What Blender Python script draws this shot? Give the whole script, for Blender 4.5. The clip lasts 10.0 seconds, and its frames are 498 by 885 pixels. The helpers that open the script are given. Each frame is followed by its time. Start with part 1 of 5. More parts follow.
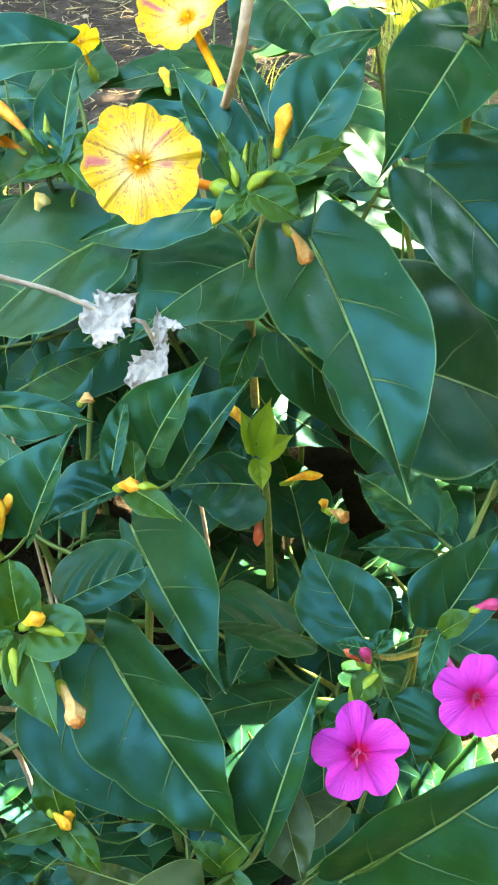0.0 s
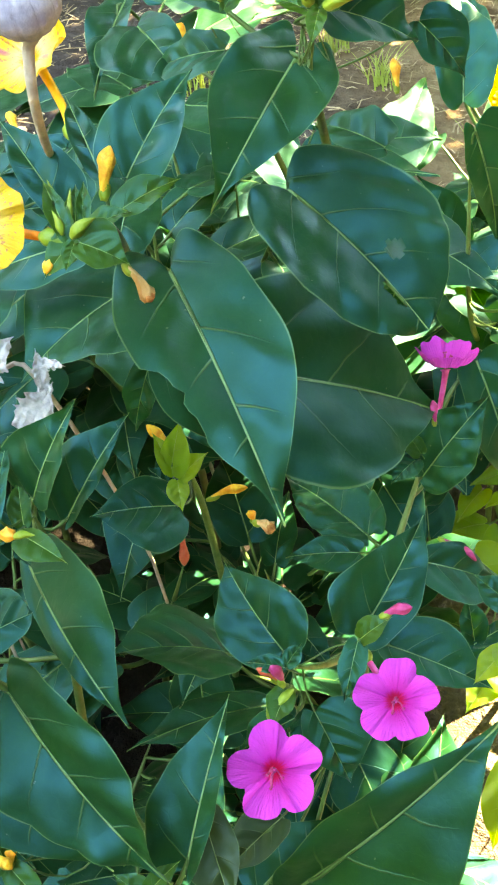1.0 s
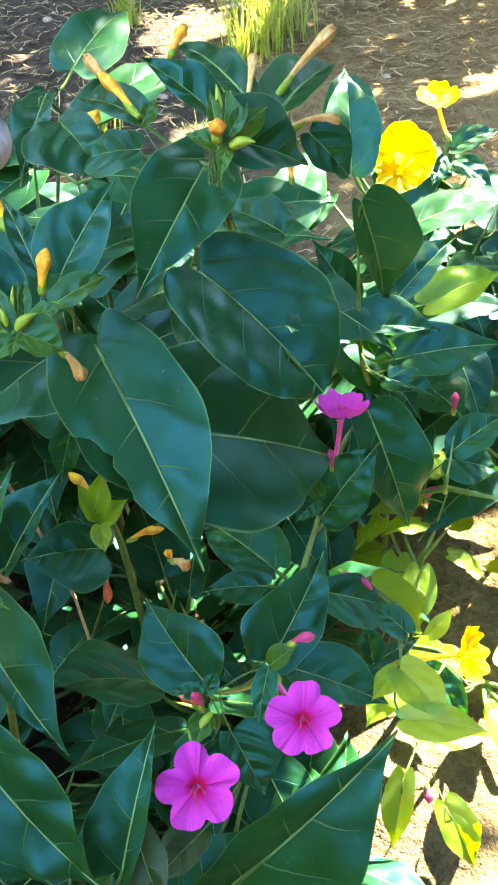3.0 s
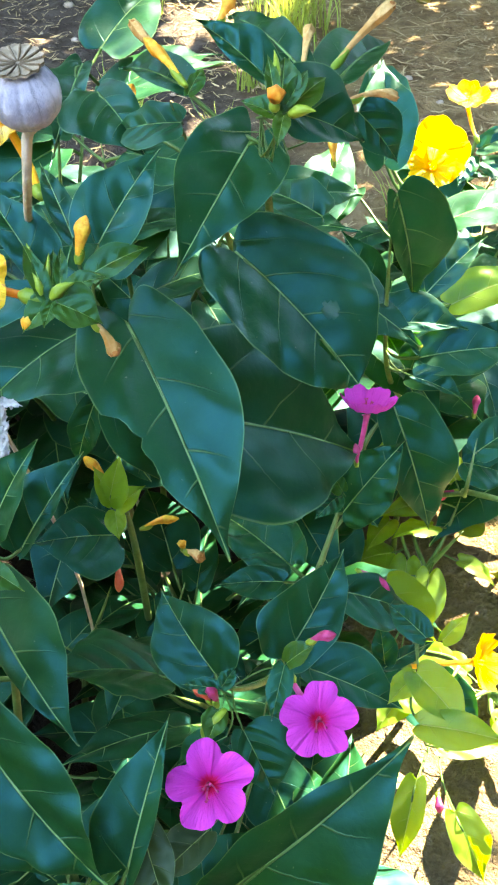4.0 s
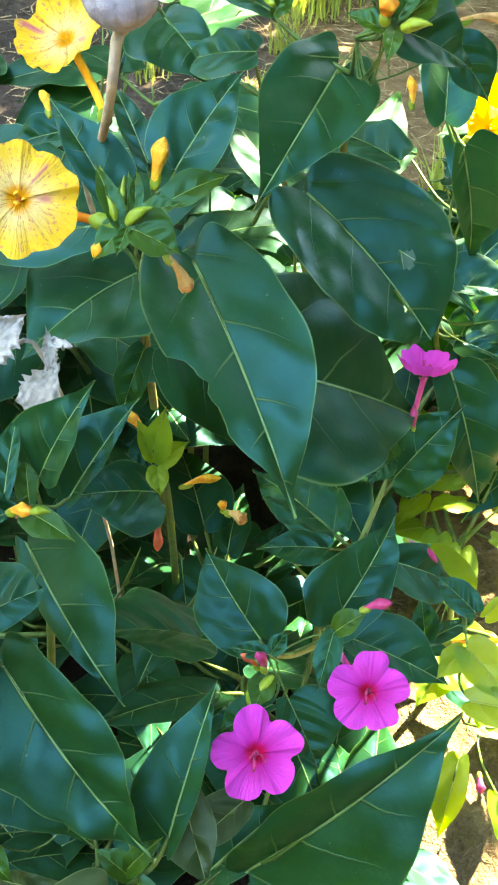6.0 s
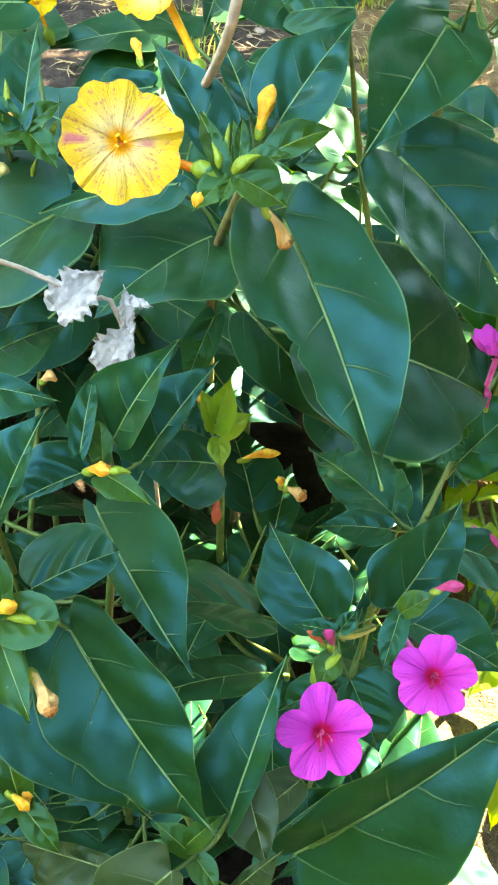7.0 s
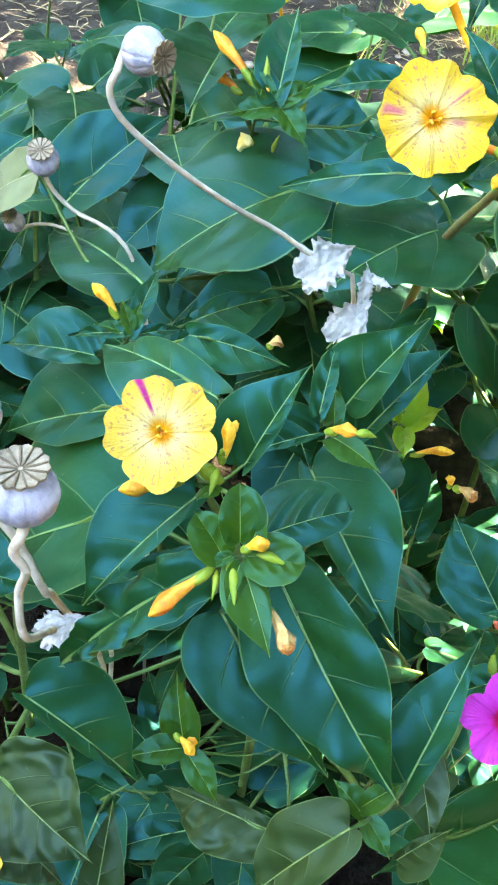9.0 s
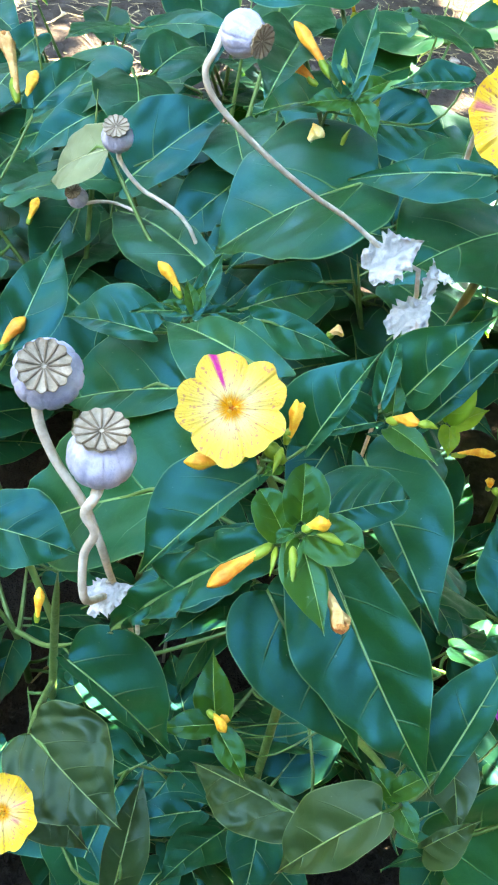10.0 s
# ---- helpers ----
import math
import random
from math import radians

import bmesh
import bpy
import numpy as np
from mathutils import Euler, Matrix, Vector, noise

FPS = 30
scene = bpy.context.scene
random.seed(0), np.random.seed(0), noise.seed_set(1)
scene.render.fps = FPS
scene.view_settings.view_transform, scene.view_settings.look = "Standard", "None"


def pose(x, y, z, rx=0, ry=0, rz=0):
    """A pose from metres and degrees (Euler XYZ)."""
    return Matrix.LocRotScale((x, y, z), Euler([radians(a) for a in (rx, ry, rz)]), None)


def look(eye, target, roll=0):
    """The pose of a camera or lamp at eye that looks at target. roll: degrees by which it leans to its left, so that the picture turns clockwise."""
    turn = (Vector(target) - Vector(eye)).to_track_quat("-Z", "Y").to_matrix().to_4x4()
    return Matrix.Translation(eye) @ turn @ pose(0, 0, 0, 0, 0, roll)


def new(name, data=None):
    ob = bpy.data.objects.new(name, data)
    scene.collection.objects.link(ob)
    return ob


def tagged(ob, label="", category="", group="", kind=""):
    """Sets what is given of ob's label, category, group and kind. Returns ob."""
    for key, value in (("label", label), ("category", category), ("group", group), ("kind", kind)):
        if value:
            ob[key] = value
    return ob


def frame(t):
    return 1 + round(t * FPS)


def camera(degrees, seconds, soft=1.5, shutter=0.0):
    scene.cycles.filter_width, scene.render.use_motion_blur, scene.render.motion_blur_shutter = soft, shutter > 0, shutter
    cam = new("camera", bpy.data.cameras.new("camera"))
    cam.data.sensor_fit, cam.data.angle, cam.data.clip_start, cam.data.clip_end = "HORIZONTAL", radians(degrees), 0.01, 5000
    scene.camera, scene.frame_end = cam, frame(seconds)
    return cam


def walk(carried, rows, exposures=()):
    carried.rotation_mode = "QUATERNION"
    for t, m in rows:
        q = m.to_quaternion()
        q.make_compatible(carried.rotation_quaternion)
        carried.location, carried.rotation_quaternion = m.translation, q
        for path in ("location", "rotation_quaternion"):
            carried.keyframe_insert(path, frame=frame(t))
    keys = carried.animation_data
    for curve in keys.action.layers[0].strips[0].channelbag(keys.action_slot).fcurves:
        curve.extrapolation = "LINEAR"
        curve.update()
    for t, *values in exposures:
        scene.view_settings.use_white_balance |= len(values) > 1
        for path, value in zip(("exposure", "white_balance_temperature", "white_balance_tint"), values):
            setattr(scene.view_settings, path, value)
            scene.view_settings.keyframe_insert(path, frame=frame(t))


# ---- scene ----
cam = camera(28.2, 10.0, soft=2.2)
PATH = [
    (0, (0.06224, 0.04985, 0.62460), (0.04911, 0.35944, 0.37166), 0.01),
    (0.5, (0.08167, 0.05110, 0.62389), (0.05414, 0.36202, 0.37374), -3.22),
    (1, (0.10834, 0.05900, 0.63450), (0.09084, 0.36524, 0.37777), -6.25),
    (1.5, (0.13018, 0.06274, 0.64318), (0.13230, 0.36668, 0.38315), -7.69),
    (2, (0.12909, 0.05443, 0.65827), (0.14220, 0.35771, 0.39779), -6.50),
    (2.5, (0.11468, 0.03919, 0.67040), (0.13244, 0.34468, 0.41280), -4.67),
    (3, (0.10499, 0.03028, 0.67550), (0.12683, 0.33980, 0.42308), -2.80),
    (4.5, (0.08739, 0.04334, 0.65646), (0.10971, 0.35191, 0.40292), 0.70),
    (5, (0.08352, 0.04367, 0.65413), (0.10433, 0.35050, 0.39836), 0.75),
    (5.5, (0.07683, 0.04739, 0.64980), (0.09877, 0.35247, 0.39203), 1.99),
    (7, (0.04836, 0.05604, 0.62767), (0.06361, 0.35679, 0.36439), 4.17),
    (7.5, (0.02652, 0.04799, 0.62498), (0.03316, 0.34877, 0.36137), 6.64),
    (8, (0.00757, 0.03703, 0.62251), (0.00576, 0.34059, 0.36203), 7.83),
    (8.5, (0.00080, 0.03444, 0.62008), (-0.00898, 0.33735, 0.35903), 7.89),
    (9, (-0.00915, 0.03177, 0.61846), (-0.01909, 0.33500, 0.35778), 8.89),
    (9.5, (-0.01433, 0.02795, 0.61833), (-0.02878, 0.33086, 0.35749), 9.82),
    (10, (-0.02488, 0.02078, 0.61512), (-0.03882, 0.32307, 0.35353), 12.41),
]
EXPOSURE, KELVIN, TINT = 6.15, 11000, 9
walk(cam, [(t, look(eye, target, roll)) for t, eye, target, roll in PATH],
     [(t, EXPOSURE + stops, KELVIN + warm, TINT) for t, stops, warm in
      ((0.0, 0.0, 2500), (1.0, -0.02, 2500), (1.5, 0.0, 2000), (2.0, 0.05, 1200), (2.5, -0.27, -800), (3.0, -0.36, -900), (4.5, -0.38, -900),
       (5.5, -0.28, 1200), (7.0, -0.08, 2400), (7.5, 0.03, 1400), (8.0, 0.05, 300), (9.0, 0.08, -700), (10.0, 0.08, -1300))])

# ---- light ----
SUN_FROM = Vector((0.52, 0.52, 0.68)).normalized()
world = bpy.data.worlds.new("sky")
scene.world = world
world.use_nodes = True
sky = world.node_tree.nodes.new("ShaderNodeTexSky")
sky.sky_type, sky.sun_disc = "NISHITA", False
sky.sun_elevation = math.asin(SUN_FROM.z)
sky.sun_rotation = math.atan2(SUN_FROM.x, SUN_FROM.y)
back = world.node_tree.nodes["Background"]
back.inputs["Strength"].default_value = 0.15
sky.dust_density, sky.ozone_density = 0.1, 3.0
world.node_tree.links.new(sky.outputs[0], back.inputs[0])
sun = new("sun", bpy.data.lights.new("sun", "SUN"))
sun.data.energy, sun.data.angle, sun.data.color = 2.8, radians(0.6), (1.0, 0.94, 0.84)
sun.matrix_world = look(SUN_FROM * 20, (0, 0, 0))

# ---- material helpers ----


class Net:
    """A small wrapper that makes node graphs short to write."""

    def __init__(self, name):
        self.mat = bpy.data.materials.new(name)
        self.mat.use_nodes = True
        self.tree = self.mat.node_tree
        self.bsdf = self.tree.nodes["Principled BSDF"]
        self.out = self.tree.nodes["Material Output"]

    def put(self, socket, value):
        if isinstance(value, bpy.types.NodeSocket):
            self.tree.links.new(value, socket)
        elif isinstance(value, tuple) and len(value) == 3 and len(socket.default_value) == 4:
            socket.default_value = (*value, 1)
        else:
            socket.default_value = value

    def node(self, kind, **inputs):
        n = self.tree.nodes.new(kind)
        for k, v in inputs.items():
            self.put(n.inputs[k.replace("_", " ")], v)
        return n

    def math(self, op, a, b=0.0, c=None):
        n = self.tree.nodes.new("ShaderNodeMath")
        n.operation = op
        self.put(n.inputs[0], a)
        self.put(n.inputs[1], b)
        if c is not None:
            self.put(n.inputs[2], c)
        return n.outputs[0]

    def ramp(self, value, lo, hi, a=0.0, b=1.0):
        n = self.tree.nodes.new("ShaderNodeMapRange")
        n.interpolation_type = "SMOOTHSTEP"
        for key, v in (("Value", value), ("From Min", lo), ("From Max", hi), ("To Min", a), ("To Max", b)):
            self.put(n.inputs[key], v)
        return n.outputs[0]

    def mix(self, fac, a, b):
        n = self.tree.nodes.new("ShaderNodeMix")
        n.data_type = "RGBA"
        self.put(n.inputs[0], fac)
        self.put(n.inputs[6], a)
        self.put(n.inputs[7], b)
        return n.outputs[2]

    def noise(self, scale, detail=3.0, rough=0.55, vector=None):
        n = self.node("ShaderNodeTexNoise", Scale=scale, Detail=detail, Roughness=rough)
        if vector is not None:
            self.put(n.inputs["Vector"], vector)
        return n.outputs["Fac"]

    def coords(self, which="Object"):
        return self.node("ShaderNodeTexCoord").outputs[which]

    def uv(self):
        m = self.node("ShaderNodeUVMap")
        m.uv_map = "UVMap"
        n = self.node("ShaderNodeSeparateXYZ", Vector=m.outputs[0])
        return n.outputs[0], n.outputs[1]

    def chance(self):
        return self.node("ShaderNodeObjectInfo").outputs["Random"]

    def bump(self, height, strength, distance):
        n = self.node("ShaderNodeBump", Height=height, Strength=strength, Distance=distance)
        self.put(self.bsdf.inputs["Normal"], n.outputs[0])
        return n.outputs[0]

    def set(self, **inputs):
        for k, v in inputs.items():
            self.put(self.bsdf.inputs[k.replace("_", " ")], v)

    def thin(self, share, colour, normal=None):
        """Adds light that shines through, as in leaves and petals."""
        t = self.node("ShaderNodeBsdfTranslucent", Color=colour)
        if normal is not None:
            self.put(t.inputs["Normal"], normal)
        m = self.node("ShaderNodeMixShader", Fac=share)
        self.tree.links.new(self.bsdf.outputs[0], m.inputs[1])
        self.tree.links.new(t.outputs[0], m.inputs[2])
        self.tree.links.new(m.outputs[0], self.out.inputs[0])


def leaf_material(name, dark, pale, vein, glow, rough=0.46, share=0.12, spec=0.45, tint=(0.03, 0.66, 1.0), relief=0.0031, line=0.34):
    """uv: along the midrib and across it; Rim: from the midrib to the edge, and a number that sets the leaf's veins."""
    k = Net(name)
    u, y = k.uv()
    edge = k.tree.nodes.new("ShaderNodeUVMap")
    edge.uv_map = "Rim"
    rims = k.node("ShaderNodeSeparateXYZ", Vector=edge.outputs[0])
    out, own = rims.outputs[0], rims.outputs[1]
    p = k.coords()
    side = k.math("ABSOLUTE", y)
    rib = k.ramp(side, k.math("MULTIPLY_ADD", u, -0.0062, 0.0092), k.math("MULTIPLY_ADD", u, -0.0025, 0.0036))
    bend = k.math("MULTIPLY", k.math("MULTIPLY", side, side), 1.1)
    start = k.math("SUBTRACT", k.math("SUBTRACT", u, k.math("MULTIPLY", side, 0.62)), bend)
    shift = k.math("MULTIPLY", k.math("SIGN", y), 0.2)
    wob = k.math("MULTIPLY", k.noise(38.0, 2.0, vector=p), 0.14)
    count = k.math("MULTIPLY_ADD", own, 1.3, 2.7)
    phase = k.math("FRACT", k.math("ADD", k.math("ADD", k.math("MULTIPLY", start, count), shift), k.math("ADD", wob, own)))
    ridge = k.math("ABSOLUTE", k.math("SUBTRACT", phase, 0.5))
    on = k.math("MULTIPLY", k.ramp(start, -0.16, -0.02), k.ramp(out, 0.85, 0.1))
    width = k.math("MULTIPLY_ADD", out, -0.012, 0.026)
    lateral = k.math("MULTIPLY", k.ramp(ridge, width, 0.004), on)
    fine = k.node("ShaderNodeTexVoronoi", Scale=240.0, Vector=p)
    fine.feature = "DISTANCE_TO_EDGE"
    net = k.ramp(fine.outputs[0], 0.10, 0.02)
    veins = k.math("MAXIMUM", rib, k.math("MAXIMUM", k.math("MULTIPLY", lateral, line), k.math("MULTIPLY", net, 0.006)))
    blotch = k.ramp(k.noise(26.0, 4.0, vector=p), 0.3, 0.72)
    tone = k.math("ADD", k.math("MULTIPLY", blotch, 0.6), k.math("MULTIPLY", k.chance(), 0.4))
    body = k.mix(tone, dark, pale)
    speck = k.ramp(k.noise(420.0, 2.0, vector=p), 0.73, 0.80)
    body = k.mix(k.math("MULTIPLY", speck, 0.3), body, (0.30, 0.30, 0.17))
    veins = k.math("MAXIMUM", veins, k.ramp(out, 0.970, 0.990, 0.0, 0.38))
    colour = k.mix(veins, body, vein)
    quilt = k.math("MULTIPLY", k.math("COSINE", k.math("MULTIPLY", phase, 6.2832)), 0.42)
    height = k.math("ADD", k.math("MULTIPLY", quilt, on), k.math("MULTIPLY", rib, -0.9))
    height = k.math("ADD", height, k.math("MULTIPLY", k.noise(48.0, 3.0, vector=p), 0.45))
    height = k.math("ADD", height, k.math("MULTIPLY", net, -0.008))
    height = k.math("ADD", height, k.math("MULTIPLY", lateral, -0.35))
    normal = k.bump(height, 0.65, relief)
    k.set(Base_Color=colour, Roughness=k.ramp(k.noise(60.0, 3.0, vector=p), 0.3, 0.7, rough - 0.06, rough + 0.12), Specular_IOR_Level=spec, Specular_Tint=tint)
    k.thin(share, k.mix(veins, glow, (0.42, 0.5, 0.08)), normal)
    return k.mat


def plain_material(name, a, b, scale, rough=0.6, bump=0.3, depth=0.001, thin=0.0, spec=0.4):
    k = Net(name)
    f = k.ramp(k.noise(scale, 5.0, 0.62, k.coords()), 0.32, 0.68)
    g = k.noise(scale * 5.0, 3.0, vector=k.coords())
    colour = k.mix(f, a, b)
    k.set(Base_Color=colour, Roughness=k.math("MULTIPLY_ADD", g, 0.25, rough - 0.12), Specular_IOR_Level=spec)
    normal = k.bump(k.math("ADD", f, k.math("MULTIPLY", g, 0.6)), bump, depth)
    if thin:
        k.thin(thin, colour, normal)
    return k.mat


def petal_material(name, throat, inner, outer, streak, fleck=0.0, wedges=()):
    """uv: distance from the throat, and the turn round it from 0 to 1."""
    k = Net(name)
    r, a = k.uv()
    lines = k.node("ShaderNodeCombineXYZ", X=k.math("MULTIPLY", r, 1.4), Y=k.math("MULTIPLY", a, 46.0))
    veins = k.noise(2.0, 3.0, 0.6, lines.outputs[0])
    colour = k.mix(k.ramp(r, 0.12, 0.85), inner, outer)
    colour = k.mix(k.ramp(veins, 0.50, 0.78, 0.0, 0.36), colour, streak)
    pleat = k.math("ABSOLUTE", k.math("SUBTRACT", k.math("FRACT", k.math("MULTIPLY_ADD", a, 5.0, 0.5)), 0.5))
    colour = k.mix(k.math("MULTIPLY", k.ramp(pleat, 0.05, 0.0), 0.32), colour, streak)
    colour = k.mix(k.ramp(k.math("SUBTRACT", r, k.math("MULTIPLY", veins, 0.34)), 0.15, -0.04), colour, throat)
    for centre, width, near, far, share in wedges:
        d = k.math("ABSOLUTE", k.math("SUBTRACT", a, centre))
        d = k.math("ADD", d, k.math("MULTIPLY", k.math("SUBTRACT", veins, 0.5), 0.02))
        m = k.math("MULTIPLY", k.ramp(d, width, width * 0.2), k.math("MULTIPLY", k.ramp(r, near, near + 0.22), k.ramp(r, far, far - 0.14)))
        colour = k.mix(k.math("MULTIPLY", m, share), colour, (0.60, 0.02, 0.24))
    if fleck:
        lines2 = k.node("ShaderNodeCombineXYZ", X=k.math("MULTIPLY", r, 0.035), Y=k.math("MULTIPLY", a, 0.25))
        f = k.ramp(k.noise(240.0, 3.0, 0.6, lines2.outputs[0]), 0.54, 0.66)
        colour = k.mix(k.math("MULTIPLY", f, fleck), colour, (0.55, 0.12, 0.14))
    height = k.math("ADD", veins, k.math("MULTIPLY", k.ramp(pleat, 0.08, 0.0), -0.8))
    normal = k.bump(height, 0.7, 0.0022)
    k.set(Base_Color=colour, Roughness=0.55, Specular_IOR_Level=0.25)
    k.thin(0.4, colour, normal)
    return k.mat


LEAF = leaf_material("leaf_green", (0.0012, 0.021, 0.0045), (0.0042, 0.050, 0.0110), (0.13, 0.27, 0.09), (0.030, 0.26, 0.010))
# greyer and less glossy green, for low leaves at the front
GREYISH = leaf_material("leaf_greyish", (0.006, 0.023, 0.006), (0.016, 0.042, 0.011), (0.15, 0.25, 0.09), (0.08, 0.20, 0.02), 0.52, 0.12, 0.38, (0.55, 0.85, 0.85), 0.0034)
# much paler green, for a single leaf at the left
PALE = leaf_material("leaf_pale", (0.07, 0.11, 0.05), (0.17, 0.21, 0.13), (0.24, 0.30, 0.18), (0.10, 0.20, 0.04), 0.5, 0.15, 0.4, (0.9, 1.0, 1.0), 0.0034)
YOUNG = leaf_material("leaf_young", (0.005, 0.036, 0.003), (0.016, 0.068, 0.005), (0.20, 0.34, 0.08), (0.18, 0.36, 0.02), 0.40, 0.2, 0.40, (0.10, 0.80, 0.80), 0.0008, 0.15)
# leaf green made lighter, yellower: sunlight put into the colour; shoots and grass share it
YELLOWISH_LIT = leaf_material("leaf_yellowish_lit_copy", (0.04, 0.11, 0.012), (0.08, 0.18, 0.02), (0.24, 0.36, 0.09), (0.36, 0.62, 0.02), 0.42, 0.42, 0.4, (0.8, 1.0, 0.8), 0.0010, 0.3)
STEM = plain_material("stem_green", (0.05, 0.12, 0.03), (0.10, 0.18, 0.05), 90.0, 0.5)
STALK = plain_material("leaf_stalk", (0.02, 0.075, 0.012), (0.05, 0.13, 0.025), 90.0, 0.5)
STEM_RED = plain_material("stem_reddish", (0.14, 0.10, 0.05), (0.16, 0.20, 0.07), 60.0, 0.5)
BUD_GREEN = plain_material("bud_green", (0.09, 0.19, 0.012), (0.21, 0.31, 0.03), 110.0, 0.5, thin=0.15)
BUD_YELLOW = plain_material("bud_yellow", (0.72, 0.27, 0.02), (0.85, 0.56, 0.06), 230.0, 0.5, thin=0.2)
YELLOW_BUD = plain_material("bud_pale_yellow", (0.85, 0.68, 0.20), (0.90, 0.80, 0.45), 200.0, 0.5, thin=0.2)
BUD_ORANGE = plain_material("bud_orange", (0.70, 0.20, 0.02), (0.82, 0.42, 0.05), 140.0, 0.5, thin=0.2)
BUD_PINK = plain_material("bud_pink", (0.34, 0.02, 0.09), (0.50, 0.05, 0.20), 140.0, 0.5, thin=0.2)
BUD_RED = plain_material("bud_red", (0.45, 0.05, 0.03), (0.55, 0.12, 0.05), 140.0, 0.5, thin=0.2)
WITHERED = plain_material("withered_petal", (0.44, 0.23, 0.07), (0.66, 0.44, 0.19), 160.0, 0.7, 0.6, thin=0.2)
WITHERED_TIP = plain_material("withered_tip", (0.32, 0.11, 0.03), (0.62, 0.26, 0.06), 300.0, 0.7, 0.8)
CAPSULE = plain_material("poppy_capsule", (0.21, 0.225, 0.30), (0.38, 0.39, 0.48), 170.0, 0.6, 0.35)
CROWN = plain_material("poppy_crown", (0.17, 0.14, 0.10), (0.30, 0.25, 0.19), 260.0, 0.8, 0.5)
CROWN_DARK = plain_material("poppy_crown_ray", (0.09, 0.065, 0.04), (0.16, 0.12, 0.08), 300.0, 0.8, 0.5)
DRY_STEM = plain_material("dry_stem", (0.33, 0.30, 0.24), (0.50, 0.47, 0.40), 120.0, 0.7, 0.5)
DRY_PAPER = plain_material("dry_paper", (0.27, 0.30, 0.31), (0.46, 0.48, 0.49), 120.0, 0.8, 0.7, thin=0.25)
ANTHER = plain_material("anther", (0.75, 0.35, 0.03), (0.85, 0.5, 0.06), 400.0, 0.6)
BARK = plain_material("bark", (0.08, 0.06, 0.045), (0.16, 0.12, 0.09), 14.0, 0.85, 0.8, 0.02)
STRAW = plain_material("straw", (0.22, 0.165, 0.085), (0.40, 0.32, 0.18), 60.0, 0.8)
STONE = plain_material("pebble", (0.18, 0.15, 0.12), (0.34, 0.30, 0.26), 60.0, 0.85, 0.5)
YELLOW_A = petal_material("petal_yellow_flecked", (0.95, 0.42, 0.008), (0.86, 0.72, 0.36), (0.84, 0.54, 0.05), (0.84, 0.42, 0.03), 0.65,
                          ((0.265, 0.026, 0.42, 1.02, 0.7), (0.90, 0.014, 0.2, 0.85, 0.6), (0.765, 0.035, 0.2, 0.62, 0.55)))
YELLOW_B = petal_material("petal_yellow_striped", (0.95, 0.42, 0.008), (0.86, 0.72, 0.38), (0.84, 0.57, 0.09), (0.84, 0.44, 0.04), 0.65,
                          ((0.112, 0.020, 0.25, 1.2, 1.0),))
YELLOW = petal_material("petal_yellow", (0.80, 0.34, 0.006), (0.80, 0.50, 0.015), (0.82, 0.54, 0.02), (0.78, 0.36, 0.01))
MAGENTA = petal_material("petal_magenta", (0.60, 0.004, 0.07), (0.56, 0.012, 0.34), (0.66, 0.05, 0.54), (0.40, 0.005, 0.28))
TUBE_YELLOW = plain_material("tube_yellow", (0.80, 0.36, 0.02), (0.88, 0.52, 0.05), 120.0, 0.5, thin=0.25)
TUBE_ORANGE = plain_material("tube_orange", (0.62, 0.14, 0.01), (0.74, 0.24, 0.02), 120.0, 0.5, thin=0.25)
TUBE_PINK = plain_material("tube_pink", (0.60, 0.05, 0.26), (0.72, 0.12, 0.40), 120.0, 0.5, thin=0.25)


